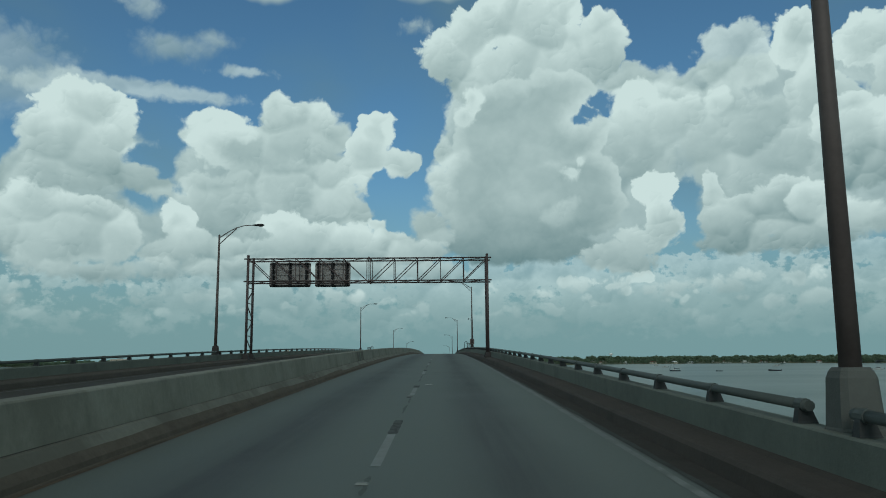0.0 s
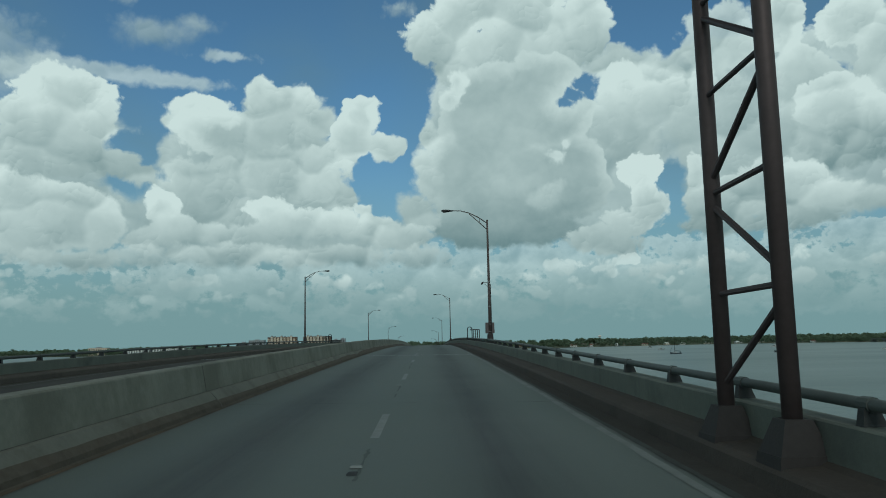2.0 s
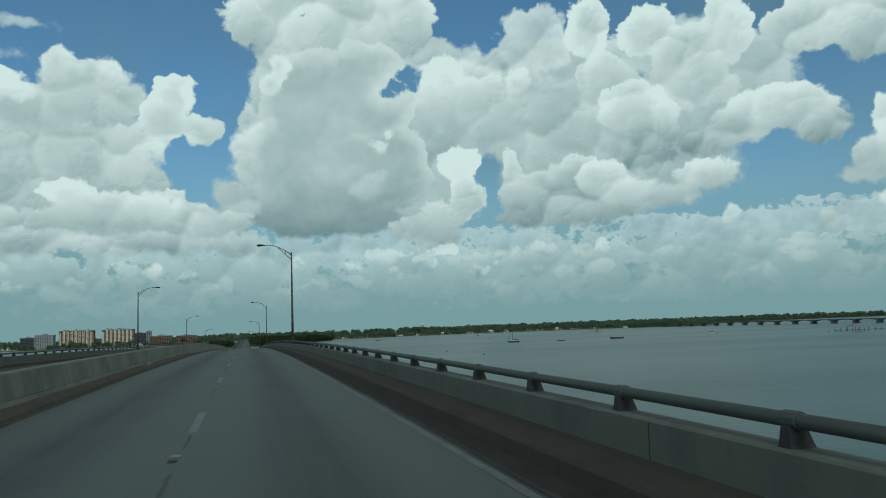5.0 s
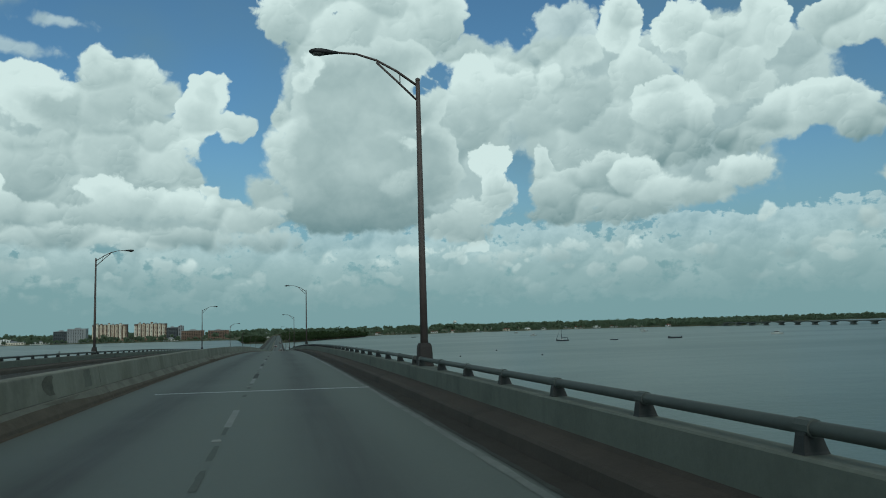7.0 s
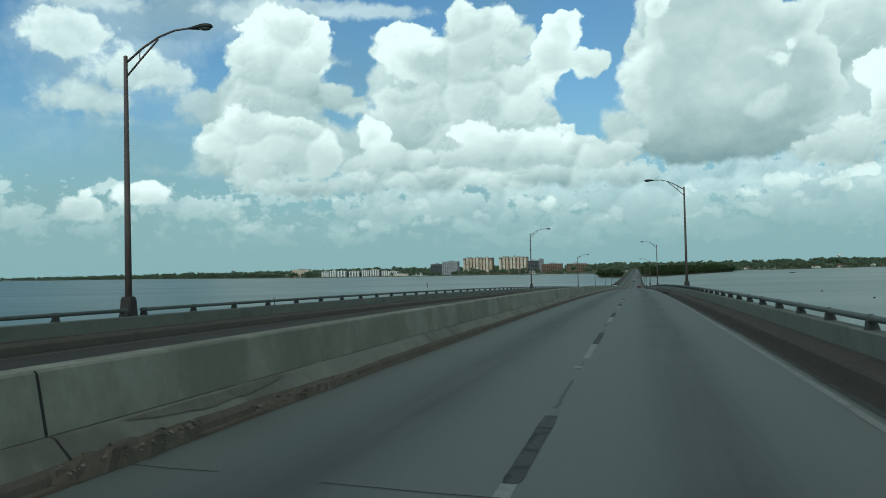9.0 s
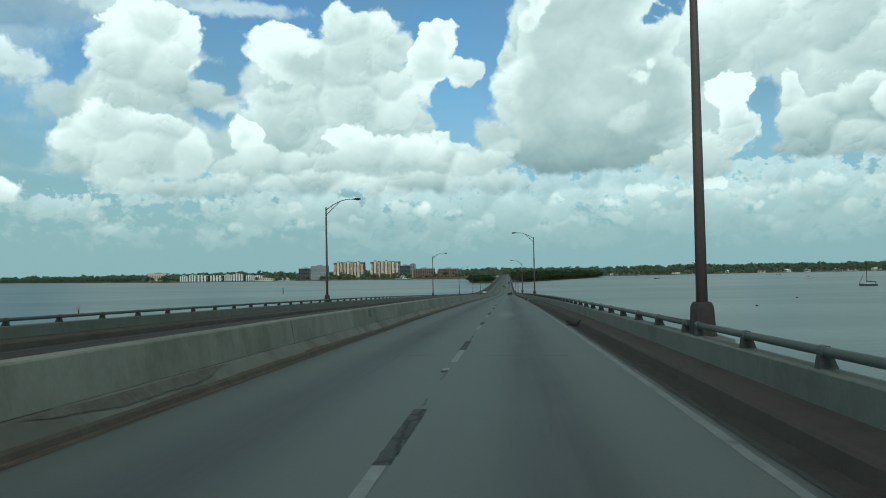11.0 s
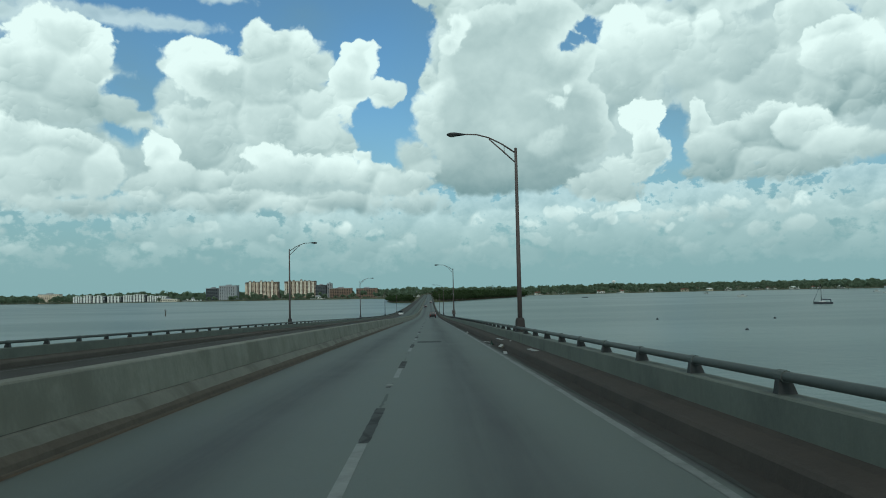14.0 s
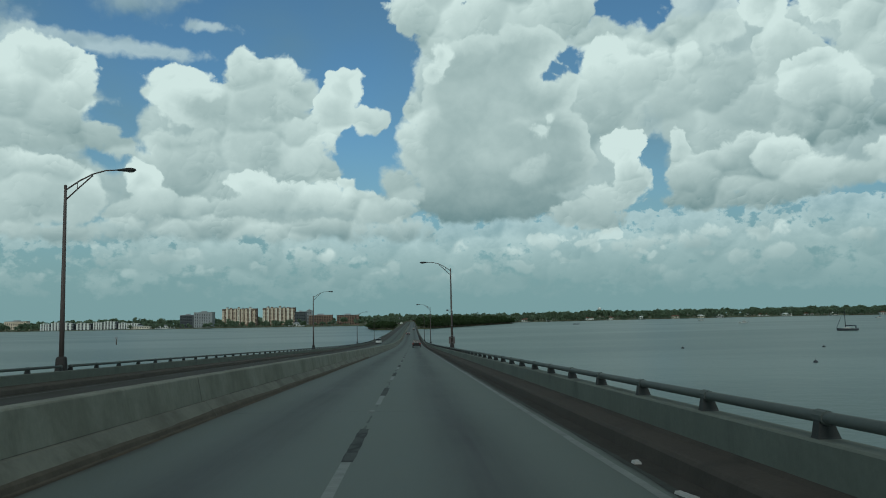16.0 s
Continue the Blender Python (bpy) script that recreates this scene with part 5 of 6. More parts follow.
slab("office_block", -258, -234, 2055, 20, 29, "darkwall", "dark glazed office block on the river front", wide=3.0, gap=0.8)
slab("office_block", -233, -222, 2062, 16, 32, "greywall", "pale grey slab beside the dark office block")
slab("office_block", -489, -460, 1999, 20, 26, "darkwall", "dark grey office block on the river front", wide=3.4, gap=0.8)
slab("office_block", -459, -421, 1995, 24, 31, "greywall", "light grey office block on the river front", wide=1.6, gap=3.2)
slab("hotel_block", -206, -160, 1898, 18, 20, "brownwall", "long brown hotel block on the shore", balcony=True)
slab("hotel_block", -150, -107, 1890, 18, 19, "brownwall", "brown hotel block on the shore", balcony=True)
slab("apartment_block", -938, -888, 2165, 18, 21, "tan", "small tan apartment block on the far shore")


def condominium(x0, x1, y, h, bays, label):
    """A white waterside block: dark glazed recesses and balconies between white upright fins, a stepped white roof."""
    root = thing("condominium", label, "building", ((x0 + x1) / 2, y, 1.0), "waterside condominiums")
    w = x1 - x0
    step = w / bays
    part("wall", Shape().box(-w / 2, w / 2, 2.2, 16, -0.5, h - 0.5), M["darkwall"], root)
    for i in range(bays):
        a = -w / 2 + i * step
        top = h + (1.4 if i % 3 == 1 else 0.0)
        part("bay", Shape().box(a, a + step * 0.46, 0, 2.4, -0.5, top), M["whitewall"], root)
        part("roof", Shape().box(a - 0.2, a + step * 0.7, 0.6, 15, top - 0.4, top + 0.5), M["whitewall"], root)
        decks = Shape()
        z = 3.2
        while z < h - 1:
            decks.box(a + step * 0.46, a + step, 0.9, 2.3, z, z + 0.55)
            z += 3.2
        tagged(part("balconies", decks, M["whitewall"], root), kind="stuff")


rng1 = random.Random(4)
x = -772.0
while x < -580:
    w = rng1.uniform(18, 30)
    h = rng1.uniform(13, 17) if x < -640 else rng1.uniform(8, 12)
    condominium(x, x + w, 1990 + rng1.uniform(-8, 8), h, rng1.choice((3, 4, 4, 5)), "white waterside condominium with dark recessed balconies")
    x += w + rng1.uniform(2, 6)
slab("boathouse", -224, -196, 1762, 14, 4.5, "whitewall", "low white boathouse on the shore", floor=4.0)
slab("boathouse", -560, -520, 1905, 14, 5.0, "cream", "long pale marina shed on the shore", floor=4.0)
slab("boathouse", -505, -470, 1893, 12, 4.5, "whitewall", "low white marina shed on the shore", floor=4.0)
slab("shop_building", -34, -20, 1880, 20, 9, "whitewall", "small white commercial building by the road end")
slab("shop_building", 9, 22, 1840, 20, 10, "cream", "small pale commercial building by the road end")
slab("shop_building", -60, -42, 1800, 18, 7, "whitewall", "low white commercial building by the road end")


def house(x, y, w, wall, label):
    root = thing("house", label, "house", (x, y, 1.0), "shore houses")
    part("wall", Shape().box(-w / 2, w / 2, -4, 4, -0.5, 3.4), M[wall], root)
    part("roof", Shape().add([(-w / 2 - 0.6, -4.6, 3.4), (w / 2 + 0.6, -4.6, 3.4), (w / 2 + 0.6, 4.6, 3.4), (-w / 2 - 0.6, 4.6, 3.4), (-w / 2 + 3, 0, 5.6), (w / 2 - 3, 0, 5.6)],
                             [(0, 1, 5, 4), (2, 3, 4, 5), (1, 2, 5), (3, 0, 4), (3, 2, 1, 0)]), M["roof" if rng1.random() < 0.4 else "whitewall"], root)
    for k in (-0.3, 0.05, 0.32):
        part("window", Shape().box(w * k - 0.8, w * k + 0.8, -4.06, -3.95, 0.9, 2.3), M["window"], root)


for hx, hy in ((205, 1752), (250, 1762), (330, 1788), (372, 1797), (440, 1815), (505, 1822), (560, 1838), (600, 1843), (662, 1850), (690, 1846), (735, 1838), (770, 1826), (815, 1815), (852, 1722)):
    house(hx, hy + rng1.uniform(0, 6), rng1.uniform(10, 20), "whitewall" if rng1.random() < 0.6 else "cream", "small pale waterside house among the trees")

tank = thing("water_tower", "white round water tower above the trees", "water tower", (790, 3560, 1.5))
part("tank", Shape().tube([(0, 0, 26), (0, 0, 28), (0, 0, 32), (0, 0, 36), (0, 0, 38)], [2, 6.5, 8.5, 6.5, 1.5], 14), M["whitewall"], tank, smooth=True)
part("stem", Shape().tube([(0, 0, -1), (0, 0, 27)], [2.4, 1.8], 12), M["whitewall"], tank, smooth=True)


# ---- the old low bridge to the east ----
def old_bridge():
    root = thing("old_bridge", "long low concrete bridge with shallow arched spans", "bridge")
    x, y0, y1 = 900, 1575, -300
    n = 42
    part("deck", Shape().box(x - 5, x + 5, y1, y0, 5.5, 6.2), M["oldbridge"], root)
    part("parapet", Shape().box(x - 5.2, x - 4.8, y1, y0, 6.2, 6.9).box(x + 4.8, x + 5.2, y1, y0, 6.2, 6.9), M["oldbridge"], root)
    step = (y0 - y1) / n
    for i in range(n + 1):
        y = y1 + step * i
        part("pier", Shape().box(x - 4, x + 4, y - 2.2, y + 2.2, -3, 4.4).box(x - 4.6, x + 4.6, y - 3.4, y + 3.4, -3, 1.2), M["oldbridge"], root)
        if i < n:
            s = Shape()
            us = [k / 10 for k in range(11)]
            edge = [(y + step * u, 5.6 - 2.8 * (2 * u - 1) ** 4) for u in us] + [(y + step, 5.65), (y, 5.65)]
            m = len(edge)
            s.v += [(x - 4.6, a, z) for a, z in edge] + [(x + 4.6, a, z) for a, z in edge]
            s.f += [(j, (j + 1) % m, m + (j + 1) % m, m + j) for j in range(m)] + [tuple(range(m)), tuple(range(2 * m - 1, m - 1, -1))]
            part("arch", s, M["oldbridge"], root)


old_bridge()


# ---- boats and marks on the water ----
def hull_shape(l, w, h):
    s = Shape()
    sec = [(-0.5, 0.75, 0.8), (-0.3, 0.95, 0.82), (0.0, 1.0, 0.86), (0.25, 0.85, 0.95), (0.42, 0.45, 1.1), (0.5, 0.04, 1.2)]
    for t, b, z in sec:
        s.v += [(t * l, -b * w / 2, z * h), (t * l, -b * w * 0.42, 0.1 * h), (t * l, 0, -0.5 * h), (t * l, b * w * 0.42, 0.1 * h), (t * l, b * w / 2, z * h)]
    n = 5
    s.f += [(i * n + j, i * n + j + 1, i * n + n + j + 1, i * n + n + j) for i in range(len(sec) - 1) for j in range(n - 1)]
    s.f += [(i * n + 4, i * n, i * n + n, i * n + n + 4) for i in range(len(sec) - 1)]
    s.f += [(0, 1, 2, 3, 4)]
    return s


def sailboat(x, y, turn, l, mat, label):
    root = thing("sailboat", label, "sailboat", (x, y, 0.0), "moored boats")
    root.rotation_euler = (0, 0, radians(turn))
    part("hull", hull_shape(l, l * 0.3, l * 0.12), M[mat], root)
    part("cabin", Shape().box(-l * 0.12, l * 0.2, -l * 0.09, l * 0.09, l * 0.1, l * 0.17, l * 0.015), M["hull_white"], root)
    part("mast", Shape().tube([(l * 0.08, 0, l * 0.1), (l * 0.08, 0, l * 1.12)], [0.22, 0.15], 8), M["steel_dark"], root)
    part("boom", Shape().tube([(l * 0.08, 0, l * 0.24), (-l * 0.36, 0, l * 0.23)], 0.16, 8), M["steel_dark"], root)
    part("furled_sail", Shape().tube([(l * 0.06, 0, l * 0.26), (-l * 0.15, 0, l * 0.262), (-l * 0.34, 0, l * 0.25)], [0.24, 0.3, 0.18], 8), M["canvas"], root)
    part("cockpit_cover", Shape().box(-l * 0.42, -l * 0.2, -l * 0.09, l * 0.09, l * 0.24, l * 0.27, l * 0.02).box(-l * 0.41, -l * 0.39, -l * 0.08, l * 0.08, l * 0.1, l * 0.24), M["canvas"], root)
    part("forestay", Shape().tube([(l * 0.5, 0, l * 0.14), (l * 0.08, 0, l * 1.1)], 0.06, 5), M["steel_dark"], root)
    part("furled_jib", Shape().tube([(l * 0.49, 0, l * 0.16), (l * 0.3, 0, l * 0.58)], [0.16, 0.09], 6), M["canvas"], root)


def motorboat(x, y, turn, l, mat, label, cabin=True):
    root = thing("motorboat", label, "motorboat", (x, y, 0.0), "moored boats")
    root.rotation_euler = (0, 0, radians(turn))
    part("hull", hull_shape(l, l * 0.32, l * 0.13), M[mat], root)
    if cabin:
        part("cabin", Shape().box(-l * 0.2, l * 0.15, -l * 0.11, l * 0.11, l * 0.11, l * 0.26, l * 0.02), M["hull_white"], root)
        part("windscreen", Shape().box(-l * 0.17, l * 0.155, -l * 0.115, l * 0.115, l * 0.18, l * 0.225), M["window"], root)
        part("roof", Shape().box(-l * 0.26, l * 0.14, -l * 0.12, l * 0.12, l * 0.26, l * 0.28), M["hull_white"], root)
        part("aerial", Shape().tube([(-l * 0.1, 0, l * 0.28), (-l * 0.12, 0, l * 0.55)], 0.04, 5), M["mast"], root)
    part("outboard", Shape().box(-l * 0.54, -l * 0.49, -l * 0.04, l * 0.04, l * 0.02, l * 0.16), M["hull_dark"], root)


sailboat(243, 797, 165, 11.0, "hull_dark", "dark-hulled sailboat at anchor with furled sails")
motorboat(333, 765, 170, 12.0, "hull_dark", "long dark open workboat at anchor", False)
motorboat(280, 772, 175, 6.5, "hull_dark", "small dark skiff at anchor", False)
motorboat(452, 792, 165, 11.0, "hull_white", "white cabin cruiser at anchor")
motorboat(396, 1408, 20, 9.0, "hull_white", "white motorboat near the far shore")
motorboat(327, 1120, 170, 9.5, "hull_white", "grey-white motorboat at anchor")
motorboat(198, 1294, 160, 7.0, "hull_dark", "small low boat near the mangroves", False)
motorboat(509, 1166, 170, 9.0, "hull_white", "white cabin boat at anchor")
motorboat(564, 1278, 15, 9.0, "hull_white", "white cabin boat near the far shore")
sailboat(570, 1770, 20, 10.0, "hull_white", "white sailboat moored by the far shore")


def pile_mark(x, y, h, label, board=True):
    root = thing("channel_marker", label, "channel marker", (x, y, 0))
    part("pile", Shape().tube([(0, 0, -3), (0, 0, h)], [0.32, 0.3], 8), M["wood"], root)
    if board:
        part("board", Shape().box(-0.75, 0.75, -0.4, -0.31, h - 1.2, h - 0.1), M["greywall"], root)


pile_mark(-172, 830, 4.5, "timber channel marker with a grey board")
pile_mark(-174, 556, 3.6, "timber channel marker with a grey board")


def buoy(x, y, label):
    root = thing("mooring_buoy", label, "buoy", (x, y, 0), "mooring buoys")
    part("float", Shape().tube([(0, 0, -0.4), (0, 0, -0.1), (0, 0, 0.3), (0, 0, 0.55)], [0.2, 0.5, 0.5, 0.15], 10), M["hull_dark"], root, smooth=True)
    part("ring", Shape().tube([(0, 0, 0.5), (0, 0, 0.85)], 0.05, 6), M["mast"], root)


for bx, by in ((92, 552), (130, 533), (90, 632), (131, 619)):
    buoy(bx, by, "small dark mooring buoy afloat")


def dock():
    root = thing("dock", "timber dock with a roofed boat shelter", "dock", (500, 664, 0))
    part("deck", Shape().box(-14, 40, -1.5, 1.5, 1.3, 1.5), M["wood"], root)
    for i in range(10):
        part("pile", Shape().tube([(-22 + i * 6, -1.6, -3), (-22 + i * 6, -1.6, 3.0)], 0.2, 8), M["wood"], root)
    part("shelter_roof", Shape().add([(2, -5, 4.2), (16, -5, 4.2), (16, 5, 4.2), (2, 5, 4.2), (4, 0, 6.2), (14, 0, 6.2)], [(0, 1, 5, 4), (2, 3, 4, 5), (1, 2, 5), (3, 0, 4), (3, 2, 1, 0)]), M["greywall"], root)
    for px in (2.5, 15.5):
        for py in (-4.5, 4.5):
            part("shelter_post", Shape().tube([(px, py, -3), (px, py, 4.3)], 0.18, 8), M["wood"], root)


dock()


# ---- on the bridge: joints, cabinets, ladders, cars, litter ----
SKEW = -0.13  # the joints cross the near lanes a little aslant


def comb_joint(y, x0, x1, label, slot=0.025, skew=0.0):
    """A steel finger joint let into the pavement."""
    root = thing("expansion_joint", label, "expansion joint", (0, y, grade(y)), kind="structure")
    slope = (grade(y + 0.3) - grade(y - 0.3)) / 0.6

    def flat(a, b, u, w, lift):
        corners = [(a, u), (b, u), (b, w), (a, w)]
        return [(x, v + skew * (x + 0.7), lift + (v + skew * (x + 0.7)) * slope) for x, v in corners], [(0, 1, 2, 3)]

    part("gap", Shape().add(*flat(x0, x1, -0.13, 0.13, 0.003)), M["seal"], root)
    part("plate", Shape().add(*flat(x0, x1, -0.115, -0.005, 0.006)), M["joint"], root)
    part("plate", Shape().add(*flat(x0, x1, 0.005, 0.115, 0.006)), M["joint"], root)
    slots = Shape()
    for i in range(int((x1 - x0) / 0.14)):
        a = x0 + 0.07 + i * 0.14
        slots.add(*flat(a, a + slot, -0.07, 0.07, 0.009))
    tagged(part("slots", slots, M["block"], root), kind="stuff")


for y, west_end, slot in ((95.2, -4.15, 0.06), (189.3, -3.45, 0.025)):
    comb_joint(y, west_end, 2.5, "steel finger expansion joint across the roadway", slot, SKEW)
    comb_joint(y, -14.2, -5.65, "steel finger expansion joint across the opposite roadway")

seams = thing("pavement_joints", "thin dark transverse pavement joints", "pavement joint", kind="structure")
rng2 = random.Random(8)
for y in JOINTS + [32.95]:
    if min(abs(y - 94.5), abs(y - 189.3)) > 4:
        for x0, x1 in ((-4.4, 3.1), (-14.2, -5.65)):
            s = Shape()
            xs = steps(x0, x1, 0.5)
            mid = [y + rng2.uniform(-0.03, 0.03) + (SKEW * (x + 0.7) if x0 > -5 else 0.0) for x in xs]
            g = grade(y)
            slope = (grade(y + 0.3) - grade(y - 0.3)) / 0.6
            w = 0.007 + rng2.random() * 0.006
            for x, m in zip(xs, mid):
                s.v += [(x, m - w, g + (m - w - y) * slope + 0.004), (x, m + w, g + (m + w - y) * slope + 0.004)]
            s.f += [(2 * i, 2 * i + 2, 2 * i + 3, 2 * i + 1) for i in range(len(xs) - 1) if i == 0 or rng2.random() < 0.78]
            part("seam", s, M["seam"], seams)


def blot(x0, x1, y0, y1, seed, lift):
    """A ragged patch that lies on the pavement."""
    r = random.Random(seed)
    s = Shape()
    ys = steps(y0, y1, 0.16)
    wander = [r.uniform(-0.012, 0.006) for _ in ys]
    for i, yy in enumerate(ys):
        e = min(i, len(ys) - 1 - i)
        pinch = r.uniform(0.0, 0.2) if e == 0 else 0.0
        c = (x0 + x1) / 2
        h = (x1 - x0) / 2 * (1 - pinch) + wander[i]
        g = grade(yy) + lift
        s.v += [(c - h, yy + r.uniform(-0.02, 0.02), g), (c + r.uniform(-0.05, 0.05), yy, g), (c + h, yy + r.uniform(-0.02, 0.02), g)]
    for i in range(len(ys) - 1):
        for k in range(2):
            s.f.append((3 * i + k, 3 * i + k + 1, 3 * i + k + 4, 3 * i + k + 3))
    return s


for k in range(-3, 60):
    far_end = dash_end(k)
    q = random.Random(100 + k)
    if 62 < far_end < 192:
        continue
    part("patch", blot(-1.0 + q.uniform(-0.02, 0.01), -0.82 + q.uniform(-0.02, 0.01), far_end + 0.02, far_end + (q.uniform(2.8, 3.9) if far_end > 195 else q.uniform(0.9, 2.1)), k, 0.0045), M["patch" if far_end > 195 else "worn_patch"], patches)
for k in range(-1, 40):
    q = random.Random(500 + k)
    y, end = dash_end(k) + 3.4, dash_end(k + 1) - 3.15
    while y < end - 0.4:
        far = min(end, y + q.uniform(0.5, 2.6))
        w = q.uniform(0.012, 0.03) * (2.2 if 150 < y < 195 else 1.0)
        part("patch", blot(-0.92 - w, -0.92 + w * 0.8, y, far, 1500 + int(y * 3), 0.0042), M["worn_seam"], patches)
        y = far + q.uniform(0.2, 2.5)
part("patch", blot(-0.75, 0.52, 372.1, 374.0, 77, 0.0045), M["patch"], patches)
for yy, xx, ww, ll in ((105.2, -3.73, 0.3, 0.16), (108.5, 2.69, 0.3, 0.5), (78.3, 2.67, 0.3, 0.6), (34.5, -0.2, 0.9, 0.1), (262.8, -0.95, 0.16, 0.3), (99.4, 2.75, 0.35, 0.9), (94.4, 2.72, 0.4, 1.2), (84.3, 2.9, 0.4, 0.8), (300.0, 0.4, 0.2, 0.3)):
    part("patch", blot(xx - ww / 2, xx + ww / 2, yy, yy + ll, int(yy), 0.0045), M["seal"], patches)

studs = thing("lane_studs", "small worn reflective studs along the lane line", "road stud", kind="structure")
STUD = Shape().box(-0.075, 0.075, -0.06, 0.06, 0, 0.02, 0.02).mesh("stud", M["white"])
for k in range(-2, 60):
    y = 8.33 + 12.19 * k
    part("stud", STUD, None, studs, at=(-0.97, y, grade(y) + 0.004))
    if k % 3 == 1:
        part("patch", blot(-1.04, -0.92, y - 0.5, y - 0.25 + 0.1 * (k % 2), 900 + k, 0.0045), M["seal"], patches)


def kit(lamp_y, label, horn):
    """Traffic-count gear strapped to a lamp pole."""
    g = grade(lamp_y)
    root = thing("equipment_cabinet", label, "equipment cabinet", (EAST_X, lamp_y, g))
    for x0, x1, nm in ((-0.30, -0.105, "box"), (0.105, 0.27, "box")):
        b = part(nm, Shape().box(x0, x1, -0.16, 0.16, 1.24, 1.92, 0.008), M["cabinet"], root)
        part("door", Shape().box(x0 + 0.02, x1 - 0.02, -0.175, -0.158, 1.28, 1.88), M["cabinet"], b)
    for z in (1.35, 1.82, 2.0, 2.95, 4.25, 4.42, 4.55):
        part("strap", Shape().tube([(0, 0, z), (0, 0, z + 0.022)], 0.118 if z < 3 else 0.104, 14), M["strap"], root)
    part("conduit", Shape().tube([(0.12, 0.02, 1.9), (0.115, 0.02, 3.0), (0.1, 0.02, 4.4)], 0.016, 6), M["steel_dark"], root)
    part("cable", Shape().tube([(-0.28, -0.02, 4.42), (-0.2, -0.05, 4.33), (-0.1, -0.09, 4.22)], 0.012, 6), M["steel_dark"], root)
    part("mount_arm", Shape().tube([(0, -0.09, 4.5), (-0.32, -0.09, 4.5)], 0.022, 8), M["strap"], root)
    if horn:
        part("radar_unit", Shape().tube([(-0.36, -0.2, 4.52), (-0.42, -0.05, 4.47), (-0.46, 0.12, 4.42)], [0.03, 0.065, 0.055], 10), M["cabinet"], root, "dark radar unit")
    else:
        part("radar_unit", Shape().box(-0.5, -0.3, -0.18, 0.08, 4.42, 4.56, 0.02), M["head"], root, "dark radar unit")


kit(EAST_LAMPS[2], "grey steel cabinets and radar unit strapped to a lamp pole", True)
kit(EAST_LAMPS[6], "grey steel cabinets and sensor strapped to a lamp pole", False)


def ladder_cage(x, out, y, label):
    """A ladder over the parapet: on both sides a hoop and a picketed handrail that runs outward."""
    root = thing("ladder_cage", label, "ladder", (x, y, grade(y)))
    if out < 0:
        root.rotation_euler = (0, 0, math.pi)
    for dy in (-0.24, 0.24):
        hoop = [(-0.22, dy, 0.64), (-0.22, dy, 1.68)] + [(-0.005 - 0.215 * math.cos(radians(a)), dy, 1.69 + 0.21 * math.sin(radians(a))) for a in range(15, 180, 15)] + [(0.21, dy, 1.68), (0.21, dy, -1.6)]
        part("hoop", Shape().tube(hoop, 0.032, 8), M["steel_dark"], root, smooth=True)
        part("handrail", Shape().box(0.03, 0.94, dy - 0.03, dy + 0.03, 1.60, 1.675, 0.006), M["steel_dark"], root)
        for px in (0.33, 0.53, 0.73, 0.92):
            part("picket", Shape().box(px - 0.024, px + 0.024, dy - 0.015, dy + 0.015, -1.6, 1.6), M["steel_dark"], root)
        part("lower_rail", Shape().box(0.19, 0.94, dy - 0.02, dy + 0.02, 0.2, 0.26), M["steel_dark"], root)
    for k in range(7):
        part("rung", Shape().tube([(0.21, -0.24, -1.5 + 0.3 * k), (0.21, 0.24, -1.5 + 0.3 * k)], 0.014, 6), M["steel_dark"], root)
    part("platform", Shape().box(0.16, 0.95, -0.3, 0.3, -1.66, -1.6), M["steel_dark"], root)


ladder_cage(EAST_X, 1, 121.2, "dark steel inspection ladder with hoops over the parapet")
ladder_cage(WEST_X, -1, 162.3, "dark steel inspection ladder over the opposite parapet")


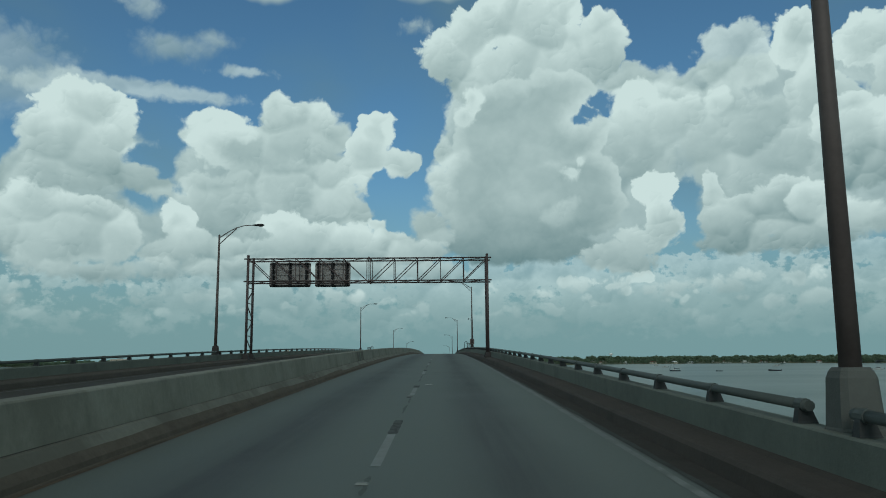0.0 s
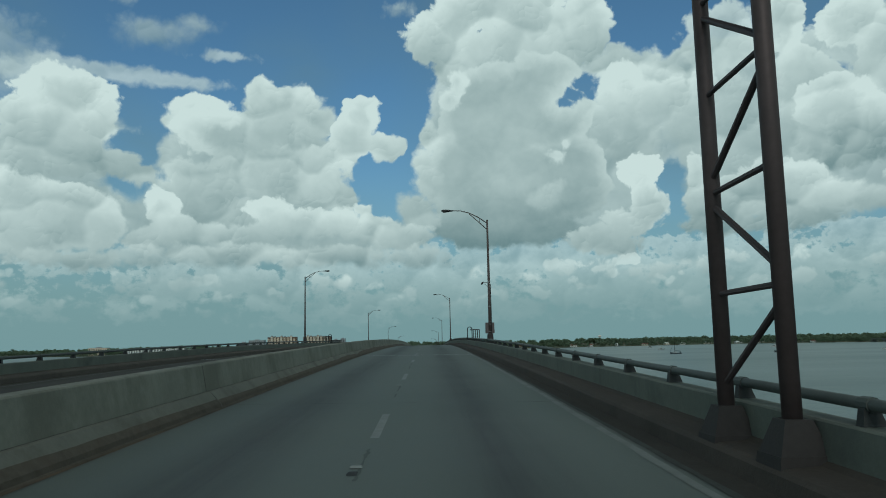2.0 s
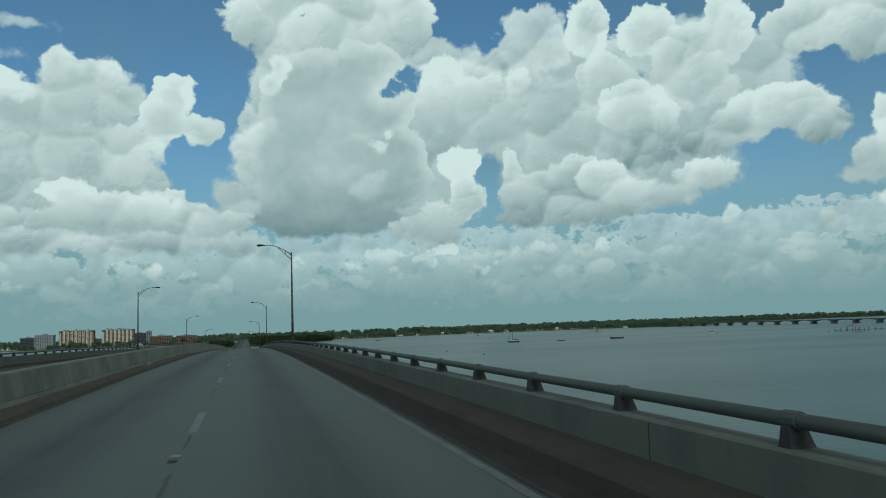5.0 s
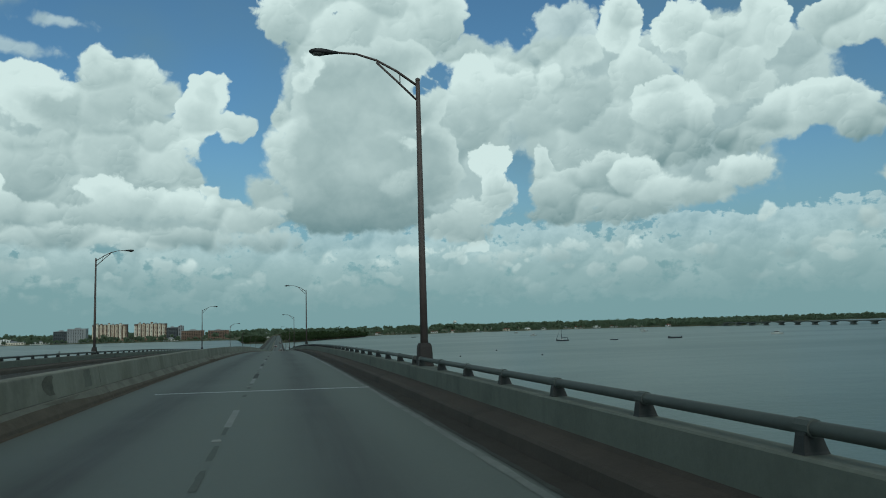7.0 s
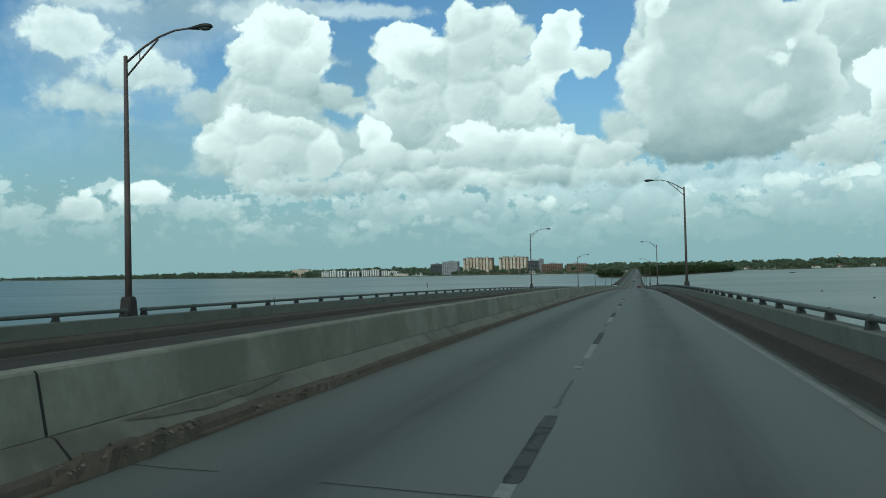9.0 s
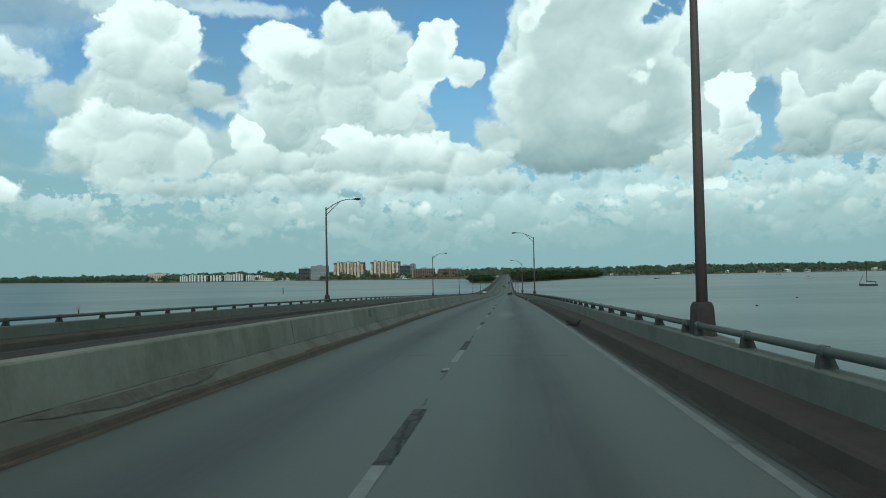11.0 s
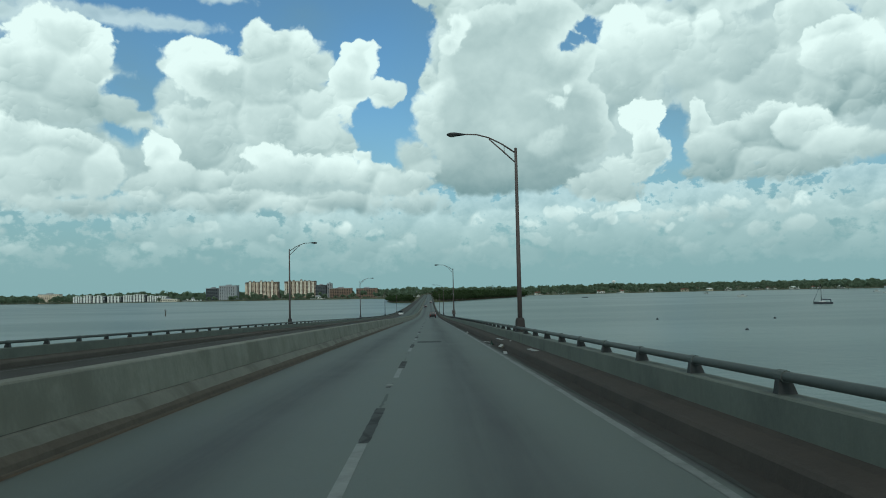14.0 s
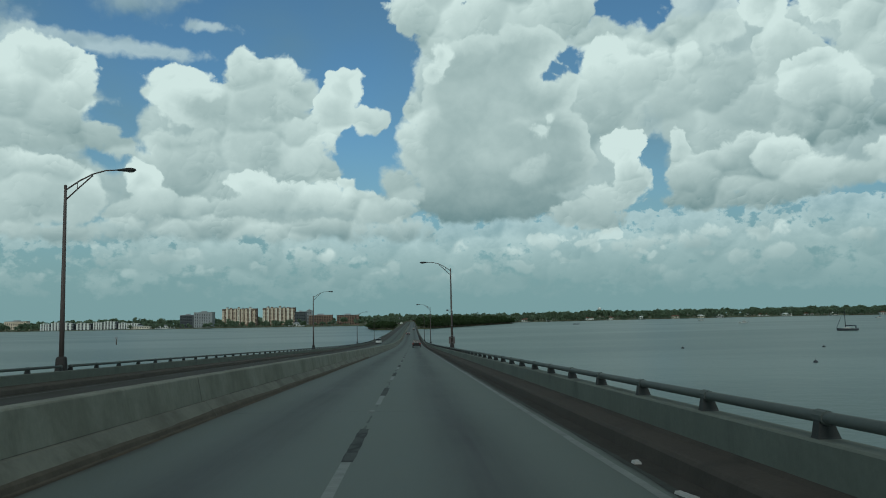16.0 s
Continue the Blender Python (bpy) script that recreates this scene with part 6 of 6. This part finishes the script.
def car(x, y, turn, paint, label):
    root = thing("car", label, "car", (x, y, grade(y)), "cars on the bridge")
    root.rotation_euler = (math.atan((grade(y + 2) - grade(y - 2)) / 4) * (1 if turn == 0 else -1), 0, radians(turn))
    s = Shape()
    prof = [(-2.25, 0.38, 0.95, 0.86), (-2.15, 0.32, 1.02, 0.9), (-1.2, 0.28, 1.05, 0.92), (1.0, 0.28, 1.0, 0.92), (1.9, 0.3, 0.88, 0.88), (2.25, 0.36, 0.72, 0.78)]
    for yy, z0, z1, w in prof:
        s.v += [(-w, yy, z0), (-w * 1.02, yy, (z0 + z1) / 2), (-w * 0.94, yy, z1), (w * 0.94, yy, z1), (w * 1.02, yy, (z0 + z1) / 2), (w, yy, z0)]
    n = 6
    s.f += [(i * n + j, i * n + (j + 1) % n, i * n + n + (j + 1) % n, i * n + n + j) for i in range(len(prof) - 1) for j in range(n)]
    s.f += [tuple(range(n)), tuple(range(len(s.v) - 1, len(s.v) - n - 1, -1))]
    body = part("body", s, M[paint], root)
    c = Shape()
    cab = [(-2.1, 0.99, 0.02, 0.8), (-1.85, 0.99, 0.6, 0.72), (0.2, 0.99, 0.64, 0.7), (1.05, 0.97, 0.02, 0.8)]
    for yy, z, h, w in cab:
        c.v += [(-0.84, yy, z), (-w, yy, z + h), (w, yy, z + h), (0.84, yy, z)]
    c.f += [(i * 4 + j, i * 4 + (j + 1) % 4, i * 4 + 4 + (j + 1) % 4, i * 4 + 4 + j) for i in range(3) for j in range(4)] + [(0, 1, 2, 3), (15, 14, 13, 12)]
    part("glasshouse", c, M["window"], root)
    part("roof", Shape().box(-0.7, 0.7, -1.85, 0.2, 1.6, 1.66, 0.03), M[paint], body)
    part("rear_bumper", Shape().box(-0.85, 0.85, -2.33, -2.2, 0.36, 0.58, 0.02), M[paint], body)
    for sx in (-0.78, 0.78):
        part("tail_light", Shape().box(sx - 0.1, sx + 0.1, -2.27, -2.15, 0.72, 0.95), M["red"], body)
        part("headlight", Shape().box(sx - 0.14, sx + 0.14, 2.12, 2.26, 0.6, 0.74), M["litter"], body)
        for yy in (-1.35, 1.4):
            wh = part("wheel", Shape().tube([(sx - 0.11, yy, 0.33), (sx + 0.11, yy, 0.33)], 0.33, 16), M["tyre"], root)
            part("rim", Shape().tube([(sx - 0.12, yy, 0.33), (sx + 0.12, yy, 0.33)], 0.2, 12), M["strap"], wh)


car(0.75, 548, 0, "carpaint", "dark sport utility car on the bridge")
car(-2.6, 800, 0, "carpaint", "dark car far down the bridge")
car(0.8, 960, 0, "carpaint", "small dark car far down the bridge")
car(-11.7, 640, 180, "carwhite", "white oncoming car on the opposite lanes")


def scrap(x, y, l, w, h, turn, mat, label, name, category, lift=0.0):
    root = thing(name, label, category, (x, y, grade(y) + lift), "shoulder litter")
    root.rotation_euler = (0, 0, radians(turn))
    r = random.Random(int(y * 10))
    s = Shape()
    n = 6
    for i in range(n + 1):
        u = i / n - 0.5
        k = 1 - 0.08 * (i % 2)
        s.v += [(-w / 2 * k, u * l, 0.006), (-w / 2 * k * 0.8, u * l, 0.006 + h * r.uniform(0.6, 1)), (w / 2 * k * 0.8, u * l, 0.006 + h * r.uniform(0.6, 1)), (w / 2 * k, u * l, 0.006)]
    s.f += [(i * 4 + j, i * 4 + (j + 1) % 4, i * 4 + 4 + (j + 1) % 4, i * 4 + 4 + j) for i in range(n) for j in range(4)] + [(0, 1, 2, 3), (4 * n + 3, 4 * n + 2, 4 * n + 1, 4 * n)]
    part("scrap", s, M[mat], root)


scrap(3.30, 358.0, 0.9, 0.16, 0.03, 8, "litter", "pale board lying on the kerb", "board", "litter", 0.236)
scrap(2.68, 361.0, 1.1, 0.14, 0.03, -4, "litter", "pale board lying on the shoulder", "board", "litter")
scrap(3.18, 368.05, 1.85, 0.12, 0.02, 6.6, "litter", "long pale board lying on the kerb", "board", "litter", 0.226)
scrap(2.78, 371.2, 0.5, 0.16, 0.02, 32, "litter", "pale scrap of board on the shoulder", "board", "litter")
scrap(2.64, 367.72, 0.14, 0.12, 0.02, 30, "litter", "flattened white carton beside a bottle", "paper_litter", "litter")


def bottle(x, y):
    root = thing("bottle", "squat dark green bottle standing on the shoulder", "bottle", (x, y, grade(y) + 0.004), "shoulder litter")
    part("glass", Shape().tube([(0, 0, 0), (0, 0, 0.012), (0, 0, 0.055), (0, 0, 0.10), (0, 0, 0.13), (0, 0, 0.20)], [0.068, 0.078, 0.072, 0.042, 0.02, 0.015], 14), M["bottle"], root, smooth=True)
    part("cap", Shape().tube([(0, 0, 0.20), (0, 0, 0.222)], 0.016, 10), M["head"], root, "dark cap")


def fallen_block(x, y, turn, tip):
    """A block with dark sides and a smooth pale top face, lying tipped against the foot of the kerb."""
    root = thing("foam_block", "smooth pale block tipped against the kerb", "litter", (x, y, grade(y) + 0.006 + 0.079 * math.sin(radians(abs(tip)))), "shoulder litter")
    root.rotation_euler = (0, radians(tip), radians(turn))
    # dark on all sides; only the top sheet is pale
    part("core", Shape().box(-0.075, 0.075, -0.14, 0.14, 0.0, 0.07, 0.006), M["scuff"], root, "dark body below the pale top")
    part("face_sheet", Shape().box(-0.079, 0.079, -0.144, 0.144, 0.07, 0.08, 0.004), M["litter"], root, "smooth pale face")


fallen_block(2.90, 364.68, 16, -36)
bottle(2.74, 367.8)
scrap(3.39, 365.75, 0.11, 0.07, 0.03, 30, "litter", "small pale scrap on the kerb", "paper_litter", "litter", 0.24)
scrap(2.57, 387.1, 0.16, 0.12, 0.03, 10, "litter", "small pale scrap by the edge line", "paper_litter", "litter")
scrap(-0.54, 25.5, 0.22, 0.13, 0.02, 60, "litter", "white paper scrap in the lane", "paper_litter", "litter")
scrap(2.75, 390.4, 0.13, 0.1, 0.04, 0, "litter", "white paper scrap on the shoulder", "paper_litter", "litter")
scrap(2.66, 388.4, 0.3, 0.09, 0.03, 15, "litter", "pale scrap of board by the edge line", "board", "litter")


def tyre_shred(x, y):
    root = thing("tyre_shred", "black shred of a burst tyre on the shoulder", "litter", (x, y, grade(y)), "shoulder litter")
    r = random.Random(12)
    for i in range(5):
        a = r.uniform(0, 3.1)
        px, py = r.uniform(-0.15, 0.15), r.uniform(-0.2, 0.2)
        pts = [(px + math.cos(a) * u + 0.05 * math.sin(u * 9 + i), py + math.sin(a) * u + 0.05 * math.cos(u * 7), 0.035 + (0.12 + 0.42 * r.random()) * (0.5 - abs(u - 0.05 * i)) * (i > 1)) for u in (-0.34, -0.2, -0.07, 0.07, 0.2, 0.33)]
        part("tread_strip", Shape().tube(pts, [0.02, 0.05, 0.06, 0.055, 0.05, 0.015], 7, 0.55), M["tyre"], root)


tyre_shred(2.78, 291.8)
scrap(-1.0, 94.0, 0.10, 0.07, 0.02, 0, "litter", "tiny pale scrap on the lane line", "paper_litter", "litter")


# ---- piers below ----
def pier():
    root = thing("bridge_pier", "concrete bent of four columns under a cap beam", "bridge pier", group="bridge piers")
    part("cap", Shape().box(-15.0, 3.9, -0.8, 0.8, -3.3, -1.95), M["oldbridge"], root)
    for x in (-13, -7.4, -2.8, 2.3):
        part("column", Shape().tube([(x, 0, -22), (x, 0, -3.25)], 0.6, 14), M["oldbridge"], root, smooth=True)
    return root


first = pier()
first.location = (0, -346.0, grade(-346.0))
y = -346.0 + 31.4
while y < 1150:
    copy_thing(first, pose(0, y, grade(y)))
    y += 31.4
